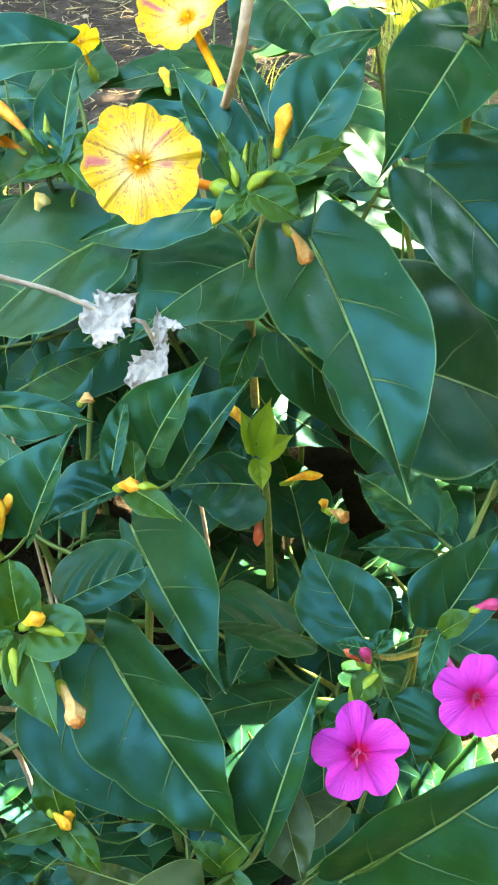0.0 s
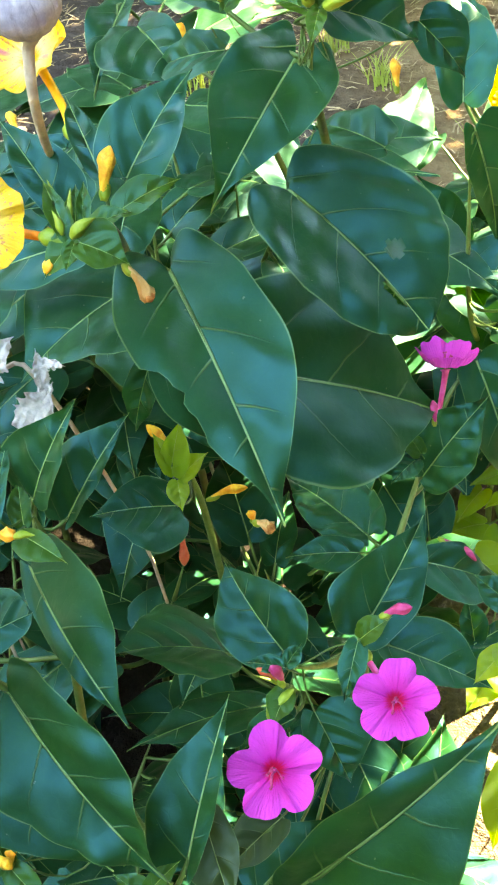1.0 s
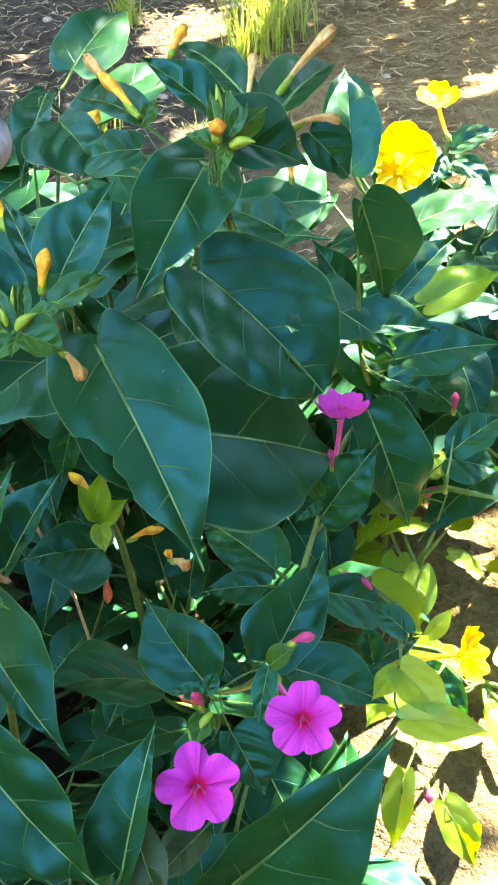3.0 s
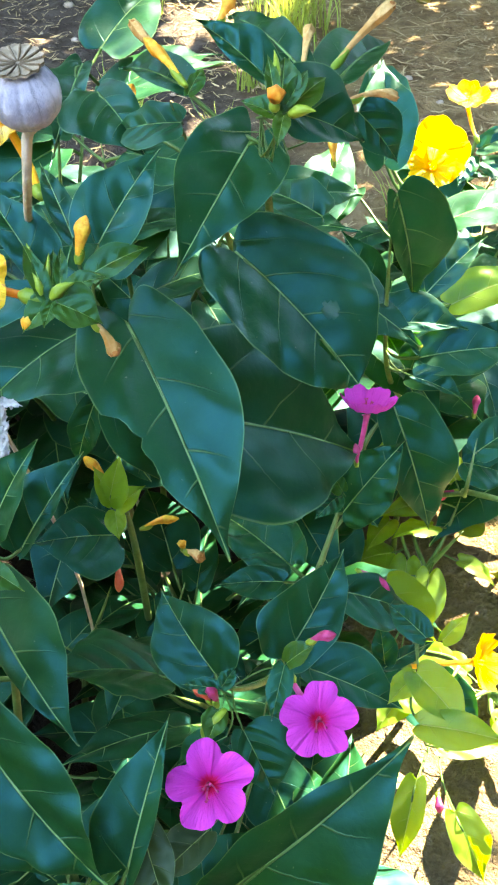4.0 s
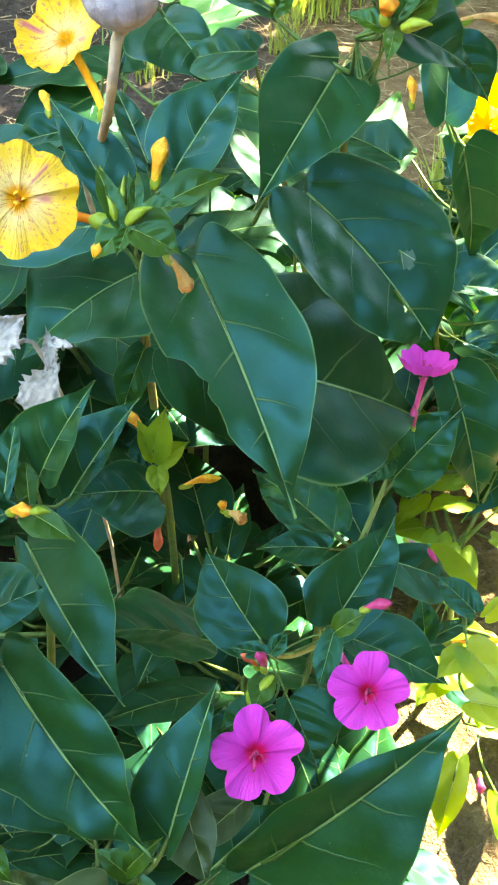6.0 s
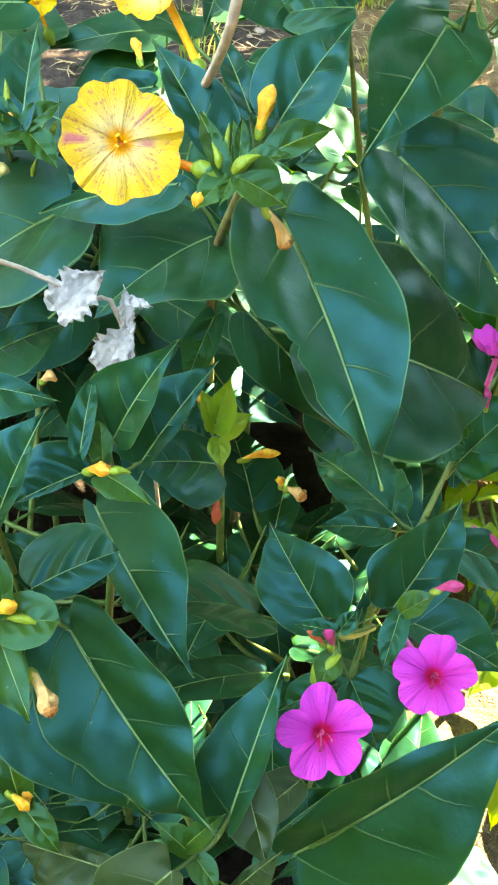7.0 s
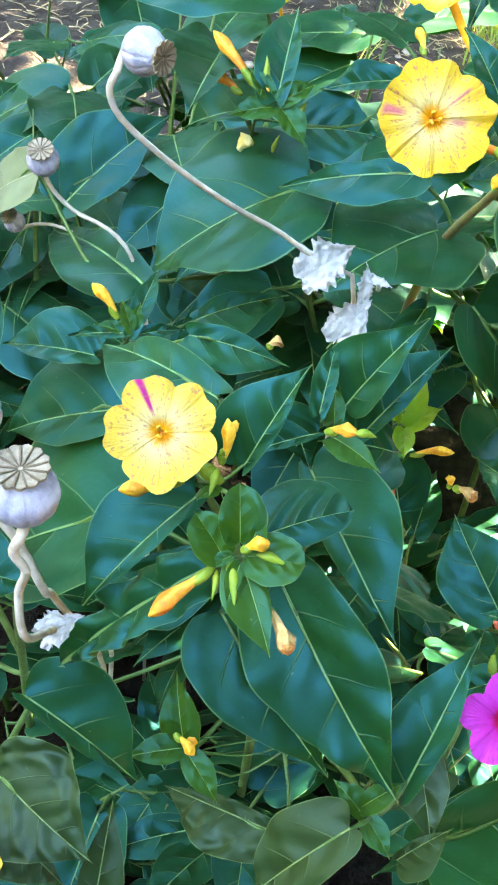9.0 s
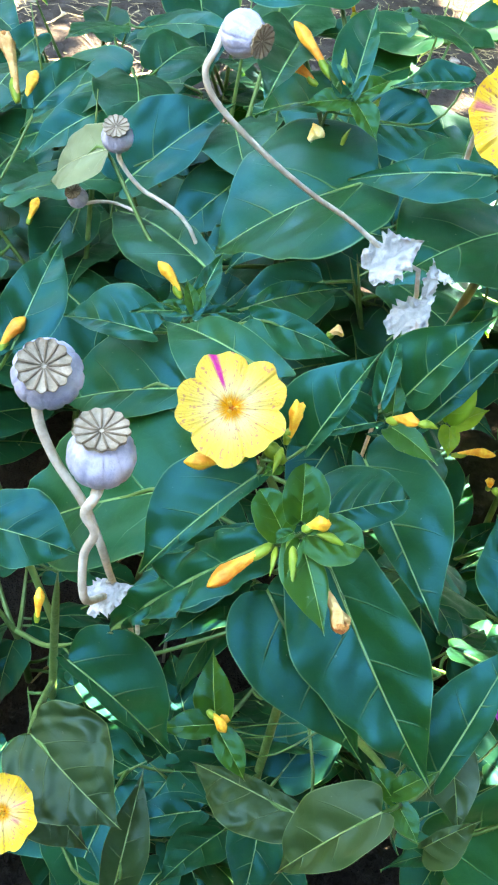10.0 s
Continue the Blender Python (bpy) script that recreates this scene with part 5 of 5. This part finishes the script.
poppy_twisted = poppy("dry poppy head on a twisted stalk", (-0.0728, 0.2168, 0.4283), (-0.03, -0.12, 1.0), 0.0090,
                      [(-0.0722, 0.2112, 0.4172), (-0.0747, 0.2112, 0.4096), (-0.0714, 0.2115, 0.4022), (-0.0746, 0.2134, 0.3892), (-0.0735, 0.2147, 0.3678), (-0.0751, 0.2488, 0.3288), (-0.0819, 0.2751, 0.2905), (-0.085, 0.40, 0.12), (-0.085, 0.37, 0.0)], crown=0.86)
poppy_pale = poppy("pale dry poppy head beside a twisted stalk", (-0.0933, 0.2302, 0.4403), (0.10, -0.62, 0.75), 0.0094,
                   [(-0.0963, 0.2309, 0.4259), (-0.0904, 0.2302, 0.4095), (-0.0798, 0.2298, 0.3932), (-0.0723, 0.2309, 0.3712), (-0.0770, 0.2608, 0.3294), (-0.08, 0.36, 0.15), (-0.08, 0.37, 0.0)], crown=0.80)
poppy_small = poppy("small dry poppy head among the leaves", (-0.1276, 0.4185, 0.4227), (0.0, -0.5, 0.85), 0.0066,
                    [(-0.1263, 0.4221, 0.4100), (-0.1177, 0.4251, 0.3984), (-0.0870, 0.4254, 0.3741), (-0.0780, 0.4450, 0.2600), (-0.0720, 0.4600, 0.0)], crown=0.86)
poppy_tiny = poppy("tiny dry poppy head among the leaves", (-0.1616, 0.4778, 0.3554), (-0.3, -0.5, 0.8), 0.0052,
                   [(-0.1479, 0.4757, 0.3577), (-0.1361, 0.4720, 0.3604), (-0.1181, 0.4660, 0.3591), (-0.0935, 0.4594, 0.3541), (-0.0850, 0.4750, 0.2400), (-0.0800, 0.4900, 0.0)], crown=0.9)
for ob in (poppy_tall, poppy_bowed, poppy_twisted, poppy_pale, poppy_small, poppy_tiny):
    STEMS[ob.name] = [ob.location.copy()]
leaf(poppy_bowed, (-0.0095, 0.3581, 0.4227), (0.0080, 0.3663, 0.4361), (0.1, -0.7, 0.7), 0.42, 0.42, 0.4, 0.4, pucker=5.0, ragged=0.45, material=DRY_PAPER, stalk=False, name="dry_leaf", label="crumpled grey dry leaf")
leaf(poppy_bowed, (0.0068, 0.3572, 0.3980), (0.0188, 0.3656, 0.4149), (0.1, -0.7, 0.7), 0.40, 0.30, 0.4, 0.4, pucker=5.0, ragged=0.45, material=DRY_PAPER, stalk=False, name="dry_leaf")
leaf(poppy_bowed, (0.0148, 0.3636, 0.4128), (0.0138, 0.3699, 0.4279), (0.2, -0.7, 0.7), 0.20, 0.25, 0.4, 0.4, pucker=5.0, ragged=0.45, material=DRY_PAPER, stalk=False, name="dry_leaf")
leaf(poppy_bowed, (0.0139, 0.3690, 0.4221), (0.0251, 0.3650, 0.4217), (0.2, -0.7, 0.7), 0.20, 0.25, 0.4, 0.4, pucker=5.0, ragged=0.45, material=DRY_PAPER, stalk=False, name="dry_leaf")
leaf(poppy_twisted, (-0.0824, 0.2585, 0.3095), (-0.0674, 0.2629, 0.3218), (0.1, -0.6, 0.75), 0.38, 0.38, 0.4, 0.4, pucker=5.0, ragged=0.45, material=DRY_PAPER, stalk=False, name="dry_leaf", label="crumpled grey dry leaf")
leaf(left_rear, (-0.1401, 0.4560, 0.3976), (-0.1792, 0.4866, 0.3558), (0.10, -0.60, 0.78), 0.26, 0.26, 0.38, 0.38, fold=0.2, pucker=1.4, material=PALE)

# ---- the plants behind and below ----
rng = random.Random(11)


def bushy(x, y, top, count, reach, label, size=(0.065, 0.11), low=0.25, material=None, face=(-0.5, 0.1)):
    """A plant with leaves in pairs up its stem and on short side shoots."""
    lean = Vector((rng.uniform(-0.05, 0.05), rng.uniform(-0.06, 0.02), 0))
    tip = Vector((x, y, top)) + lean
    runs = [[(x, y, 0), Vector((x, y, top * 0.5)) + lean * 0.3, tip]]
    for i in range(3):
        a = rng.uniform(0, 6.28)
        f = rng.uniform(0.35, 0.6)
        start = Vector((x, y, top * f)) + lean * f * 0.6
        end = start + Vector((math.cos(a) * reach, math.sin(a) * reach, top * rng.uniform(0.2, 0.45)))
        runs.append([start, start.lerp(end, 0.5) - Vector((0, 0, 0.01)), end])
    ob = plant(label, *runs)
    nodes = STEMS[ob.name]
    for i in range(count):
        p = nodes[rng.randrange(len(nodes))]
        for _ in range(20):
            p = nodes[rng.randrange(len(nodes))]
            if p.z > top * low:
                break
        a = rng.uniform(0, 6.28)
        gap = rng.uniform(0.012, 0.03)
        base = p + Vector((math.cos(a) * gap, math.sin(a) * gap, rng.uniform(0.0, 0.012)))
        s = rng.uniform(*size)
        e = rng.uniform(-0.7, 0.35)
        tip = base + Vector((math.cos(a) * math.cos(e), math.sin(a) * math.cos(e), math.sin(e))) * s
        up = Vector((rng.uniform(-0.3, 0.3), rng.uniform(*face), 1.0))
        w = rng.uniform(0.24, 0.34)
        leaf(ob, base, tip, up, w, w * rng.uniform(0.9, 1.1), 0.3, 0.3, cord=rng.uniform(0.02, 0.12), bulge=rng.uniform(0.04, 0.12),
             fold=rng.uniform(0.05, 0.3), pucker=rng.uniform(0.3, 0.9) * 0.85, material=material, fine=False)
    return ob


REAR = "four o'clock plant with plain green leaves further back"
for x, y, top in ((-0.30, 0.66, 0.30), (-0.17, 0.74, 0.31), (-0.04, 0.70, 0.34), (0.08, 0.74, 0.34), (0.19, 0.84, 0.27), (0.32, 0.78, 0.25),
                  (-0.42, 0.62, 0.28), (-0.42, 0.86, 0.22), (0.04, 0.92, 0.26), (0.40, 0.68, 0.20),
                  (0.03, 0.60, 0.40), (-0.07, 0.60, 0.40), (0.15, 0.62, 0.38), (-0.19, 0.60, 0.36), (-0.27, 0.52, 0.32),
                  (-0.12, 0.68, 0.43), (-0.01, 0.73, 0.43), (-0.25, 0.78, 0.35), (0.07, 0.67, 0.43), (-0.34, 0.74, 0.30), (0.24, 0.72, 0.33), (-0.30, 0.95, 0.36), (-0.18, 1.05, 0.36), (-0.44, 1.0, 0.30)):
    bushy(x, y, top, 22, 0.08, REAR)
for x, y, top in ((0.0, 0.50, 0.19), (0.10, 0.52, 0.18), (0.18, 0.54, 0.15), (-0.11, 0.50, 0.16), (0.06, 0.42, 0.12), (0.05, 0.47, 0.19), (0.12, 0.47, 0.16), (-0.16, 0.42, 0.11),
                  (0.14, 0.40, 0.08), (-0.22, 0.34, 0.10), (0.09, 0.55, 0.14), (-0.07, 0.34, 0.10), (-0.03, 0.39, 0.10), (-0.11, 0.33, 0.09), (0.0, 0.33, 0.09)):
    bushy(x, y, top, 11, 0.06, "low shaded four o'clock plant under the taller leaves", size=(0.05, 0.09), low=0.1, face=(0.0, 0.6))
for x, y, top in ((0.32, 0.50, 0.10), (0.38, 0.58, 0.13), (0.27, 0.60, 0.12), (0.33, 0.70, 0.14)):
    bushy(x, y, top, 10, 0.05, "low sunlit four o'clock plant with leaves coloured paler for the sun", size=(0.035, 0.06), low=0.2, material=YELLOWISH_LIT)
far = bushy(0.36, 0.98, 0.28, 12, 0.06, "four o'clock plant with one yellow flower, near bare soil")
trumpet(far, (0.3646, 0.9411, 0.3286), (-0.1, -0.25, 0.95), 0.0200, YELLOW, TUBE_YELLOW, (0.3734, 0.9261, 0.2960), turn=0.2, lobes=0.16, cup=0.5)
at = Vector((0.36, 0.98, 0))
part("branch", sweep([(0.360, 0.980, 0.10), (0.366, 0.955, 0.19), (0.3734, 0.9261, 0.295)], (0.0022, 0.0020, 0.0018), 8, origin=at), STEM, far, at=at)
leaf(far, (0.378, 0.928, 0.285), (0.425, 0.925, 0.300), (0.0, -0.4, 0.9), 0.30, 0.30, 0.34, 0.34)
leaf(far, (0.370, 0.922, 0.280), (0.352, 0.895, 0.262), (0.0, -0.5, 0.85), 0.28, 0.30, 0.34, 0.34)
leaf(far, (0.380, 0.920, 0.275), (0.412, 0.890, 0.255), (0.1, -0.5, 0.85), 0.30, 0.28, 0.34, 0.34)
for x, y, top in ((0.38, 0.93, 0.24), (0.52, 0.98, 0.17), (0.45, 1.08, 0.17)):
    bushy(x, y, top, 14, 0.07, REAR)

# ---- litter on the soil ----
rng = random.Random(5)
for i in range(160):
    x, y = rng.uniform(-0.9, 1.1), rng.uniform(0.3, 2.6)
    a, s = rng.uniform(0, 6.28), rng.uniform(0.02, 0.09)
    z = height_at(x, y) + 0.002
    p = Vector((x, y, z))
    q = p + Vector((math.cos(a) * s, math.sin(a) * s, rng.uniform(0.0, 0.012)))
    me = sweep([-(q - p) * 0.5, Vector((0, 0, 0.003)), (q - p) * 0.5], (0.0007, 0.0011, 0.0006), 5, 5)
    me.materials.append(STRAW)
    ob = tagged(new("straw", me), "dry straw stalk lying on the soil", "straw", "straw on the soil")
    ob.location = p
for i in range(70):
    x, y = rng.uniform(-0.9, 1.1), rng.uniform(0.9, 2.6)
    r = rng.uniform(0.004, 0.014)
    verts, faces = [], []
    for k in range(5):
        for j in range(8):
            t, s = 2 * math.pi * j / 8, math.pi * k / 4
            rr = r * (1 + 0.35 * noise.noise(Vector((x * 31 + math.cos(t) * math.sin(s), y * 17 + math.sin(t) * math.sin(s), math.cos(s)))))
            verts.append((rr * math.cos(t) * math.sin(s), rr * math.sin(t) * math.sin(s) * 0.8, rr * 0.6 * math.cos(s)))
    for k in range(4):
        for j in range(8):
            faces.append((k * 8 + j, k * 8 + (j + 1) % 8, k * 8 + 8 + (j + 1) % 8, k * 8 + 8 + j))
    me = solid(verts, faces)
    me.materials.append(STONE)
    ob = tagged(new("pebble", me), "small grey-brown clod on the soil", "pebble", "pebbles on the soil")
    ob.location = (x, y, height_at(x, y) + r * 0.3)


def grass(x, y, n, tall, label):
    verts, faces = [], []
    for i in range(n):
        a, b = rng.uniform(0, 6.28), rng.uniform(0, 6.28)
        r = rng.uniform(0, tall * 0.25)
        p = Vector((math.cos(b) * r, math.sin(b) * r, -0.005))
        d = Vector((math.cos(a), math.sin(a), 0))
        w = d.cross(Vector((0, 0, 1))) * rng.uniform(0.0012, 0.0024)
        h, lean = tall * rng.uniform(0.5, 1.0), tall * rng.uniform(0.15, 0.7)
        k = len(verts)
        for j in range(5):
            f = j / 4
            c = p + d * (lean * f * f) + Vector((0, 0, h * (f - 0.25 * f * f)))
            verts += [c - w * (1 - f * 0.95), c + w * (1 - f * 0.95)]
        faces += [(k + 2 * j, k + 2 * j + 1, k + 2 * j + 3, k + 2 * j + 2) for j in range(4)]
    me = solid(verts, faces)
    me.materials.append(YELLOWISH_LIT)
    ob = tagged(new("grass_tuft", me), label, "grass", "tufts of grass", "stuff")
    ob.location = (x, y, height_at(x, y))


for x, y in ((0.16, 1.65), (0.30, 1.72), (0.24, 1.9), (0.0, 1.75), (0.42, 1.35), (-0.35, 1.3)):
    grass(x, y, 40, rng.uniform(0.08, 0.16), "tuft of yellowish green grass on the soil")
for x, y, tall in ((0.33, 2.17, 0.30), (0.28, 2.13, 0.24), (0.38, 2.24, 0.30), (0.04, 2.37, 0.14)):
    grass(x, y, 70, tall, "tall tuft of yellowish green grass across the path")

verts, faces = [], []
for i in range(9000):
    x, y = rng.uniform(-1.2, 1.5), 0.9 + 2.2 * rng.random() ** 0.8
    a, s = rng.uniform(0, 6.28), rng.uniform(0.012, 0.05)
    z = height_at(x, y) + rng.uniform(0.0, 0.012)
    d = Vector((math.cos(a), math.sin(a), rng.uniform(-0.1, 0.25)))
    w = Vector((-math.sin(a), math.cos(a), rng.uniform(-0.4, 0.4))) * rng.uniform(0.0006, 0.0016)
    k = len(verts)
    p = Vector((x, y, z))
    bow = Vector((-math.sin(a), math.cos(a), 0.3)) * rng.uniform(-0.3, 0.3) * s
    verts += [p - w, p + w, p + d * s * 0.5 + bow + w, p + d * s * 0.5 + bow - w, p + d * s + w * 0.3, p + d * s - w * 0.3]
    faces += [(k, k + 1, k + 2, k + 3), (k + 3, k + 2, k + 4, k + 5)]
litter = solid(verts, faces)
litter.materials.append(STRAW)
tagged(new("dry_grass", litter), "matted dry grass blades lying on the soil", "dry grass", kind="stuff")


def fruit(x, y, r):
    ob = thing("fallen_fruit", (x, y, height_at(x, y)), "small round green fruit fallen on the soil", "fruit")
    verts, faces = [], []
    for k in range(9):
        for j in range(16):
            t, s = 2 * math.pi * j / 16, math.pi * k / 8
            dip = 1 - 0.18 * math.exp(-(s / 0.35) ** 2)
            verts.append((r * math.cos(t) * math.sin(s), r * math.sin(t) * math.sin(s), r * 0.95 * dip * math.cos(s)))
    for k in range(8):
        for j in range(16):
            faces.append((k * 16 + j, k * 16 + (j + 1) % 16, k * 16 + 16 + (j + 1) % 16, k * 16 + 16 + j))
    c = ob.location + Vector((0, 0, r * 0.85))
    part("skin", solid(verts, faces), FRUIT, ob, at=c)
    part("stalk", sweep([c + Vector((0, 0, r * 0.7)), c + Vector((0.002, 0, r * 1.0)), c + Vector((0.006, 0.002, r * 1.25))], (0.0016, 0.0012, 0.0015), 6, 6, origin=c), DRY_STEM, ob, at=c)


FRUIT = plain_material("fruit_skin", (0.20, 0.19, 0.03), (0.30, 0.27, 0.05), 40.0, 0.5)
fruit(0.68, 2.45, 0.022)

# ---- unseen tree added above the view, its crown shaped to shade the bed ----
rng = random.Random(3)
SIDE = Vector((0.7071, -0.7071, 0))
RISE = SIDE.cross(SUN_FROM).normalized()
# gaps left in the crown so that sun falls on these chosen spots
FLECKS = [(Vector(p), r) for *p, r in (
    (-0.0589, 0.5994, 0.3599, 0.004), (0.2080, 0.7032, 0.3375, 0.030),
    (0.1232, 0.5965, 0.3839, 0.022), (0.0366, 0.4170, 0.3700, 0.010), (0.0500, 0.4150, 0.3200, 0.008), (0.2450, 0.5417, 0.3400, 0.008),
    (0.2660, 0.6480, 0.3980, 0.016), (0.3080, 0.6840, 0.3525, 0.034), (0.1300, 0.5650, 0.1400, 0.020),
    (0.3185, 0.6768, 0.0024, 0.030), (0.0650, 0.8100, 0.4000, 0.030), (0.4933, 1.2593, 0.0, 0.04),
    (0.7249, 1.8723, 0.01, 0.03), (0.1750, 2.3200, 0.0, 0.07),
    (0.0443, 2.0339, 0.0, 0.02), (0.1540, 1.6953, 0.0, 0.02), (0.3300, 2.1700, 0.10, 0.03))]


def shade(a, b):
    """How thick the added crown is, across the sun's rays: its lower edge is shaped to leave a strip of the bed in the
    sun, and noise breaks it up.
    """
    for q, r in FLECKS:
        if (a - q.dot(SIDE)) ** 2 + (b - q.dot(RISE)) ** 2 < (r + 0.022) ** 2:
            return 0.0
    edge = -0.185 + 0.135 * max(0.0, min(1.0, (a + 0.13) / 0.03)) + (0.03 if a < -0.13 else 0.012) * noise.noise(Vector((a * 7.0, 0.0, 3.0)))
    if b > edge:
        return 2.0
    broken = 0.9 * noise.noise(Vector((a * 11.0, b * 11.0, 8.0))) + 0.8 * noise.noise(Vector((a * 32.0, b * 32.0, 2.0)))
    return max(0.0, min(1.0, broken + (1.7 if b < -0.56 else -0.55 + 0.95 * max(0.0, min(1.0, (-0.14 - a) / 0.06)))))


tree = thing("tree", (2.85, 1.45, 0), "unseen leafy tree added to shade the flower bed", "tree")
fork = Vector((2.6, 1.5, 1.6))
part("trunk", sweep([(2.85, 1.45, -0.02), (2.82, 1.44, 0.5), (2.72, 1.47, 1.0), fork], (0.13, 0.10, 0.085, 0.075), 14), BARK, tree)
for a, b in ((0.1, 0.45), (0.6, 0.2), (-0.4, 1.5), (0.3, 1.2), (-0.9, 1.3), (0.9, 0.9)):
    q = SIDE * a + RISE * b + SUN_FROM * 2.9
    part("limb", sweep([fork - Vector((0, 0, 0.08)), fork.lerp(q, 0.5) + Vector((0, 0, 0.15)), q], (0.06, 0.035, 0.010), 8), BARK, tree)
cv, cf = [], []
for i in range(114000):
    a, b = rng.uniform(-3.0, 1.7), rng.uniform(-2.1, 3.9)
    if rng.random() > shade(a, b):  # thicker than once over: kept always
        continue
    out = ((a + 0.65) / 2.35) ** 2 + ((b - 0.85) / 3.05) ** 2
    if out > 1.0 + 0.35 * noise.noise(Vector((a * 2.5, b * 2.5, 1.0))) + 0.15 * noise.noise(Vector((a * 7.0, b * 7.0, 5.0))):
        continue
    thick = 0.25 + 0.75 * math.sqrt(max(0.0, 1.0 - min(out, 1.0))) + 0.3 * noise.noise(Vector((a * 2.0, b * 2.0, 9.0)))
    p = SIDE * a + RISE * b + SUN_FROM * (2.9 + thick * rng.uniform(-0.8, 0.8))
    d = Vector((rng.uniform(-1, 1), rng.uniform(-1, 1), rng.uniform(-0.8, 0.5))).normalized()
    w = d.cross(Vector((rng.uniform(-0.5, 0.5), rng.uniform(-0.5, 0.5), 1))).normalized()
    s = rng.uniform(0.03, 0.055) * (1.6 if b > -0.05 else 1.0)
    k = len(cv)
    n = d.cross(w) * (s * 0.12)
    cv += [p - d * s, p - d * s * 0.2 + w * s * 0.5 - n, p + d * s, p - d * s * 0.2 - w * s * 0.5 - n]
    cf += [(k, k + 1, k + 2), (k, k + 2, k + 3)]
crown_mesh = solid(cv, cf, smooth=False)
crown_mesh.materials.append(plain_material("crown_leaf", (0.04, 0.10, 0.025), (0.07, 0.15, 0.035), 3.0, 0.5, thin=0.2))
crown = part("crown", crown_mesh, None, tree)
tagged(crown, "unseen crown of many small green leaves, added to cast shade", kind="stuff")

# ---- unseen walls added round the bed to block low sky light ----
# kept dark so that the added walls reflect little sun onto the leaves
BLOCKER_DARK = plain_material("blocker_dark", (0.045, 0.05, 0.04), (0.08, 0.085, 0.065), 2.0, 0.9, 0.5, 0.01)


BLOCKER_GREY = plain_material("blocker_grey", (0.25, 0.26, 0.26), (0.33, 0.34, 0.34), 2.0, 0.9, 0.5, 0.01)


def wall(name, x0, x1, y0, y1, tall, material=BLOCKER_DARK, label="unseen plain dark wall added to block low sky light"):
    bm = bmesh.new()
    bmesh.ops.create_cube(bm, size=1.0, matrix=Matrix.Translation(((x0 + x1) / 2, (y0 + y1) / 2, tall / 2 - 0.1)) @ Matrix.Diagonal((x1 - x0, y1 - y0, tall, 1)))
    bmesh.ops.bevel(bm, geom=bm.edges[:], offset=0.02, segments=2, affect="EDGES")
    me = bpy.data.meshes.new(name)
    bm.to_mesh(me)
    bm.free()
    me.materials.append(material)
    tagged(new(name, me), label, "wall", kind="structure")


wall("blocker_north", -4.5, 2.5, 5.0, 5.2, 4.4)
wall("blocker_north_low", 2.5, 4.5, 5.0, 5.2, 3.4)
wall("blocker_south", -4.5, 4.5, -2.5, -2.3, 2.6, BLOCKER_GREY, "unseen plain grey wall added behind the camera to limit sky light")
wall("blocker_low", -1.6, 1.0, -0.30, -0.14, 0.66, BLOCKER_DARK, "unseen low dark wall added to shade the near side of the bed")
wall("blocker_near_right", 1.1, 1.3, -2.3, 0.35, 4.0)
wall("blocker_west", -4.7, -4.5, -4.2, 5.2, 5.0)
wall("blocker_east", 4.5, 4.7, -4.2, 5.2, 3.2)
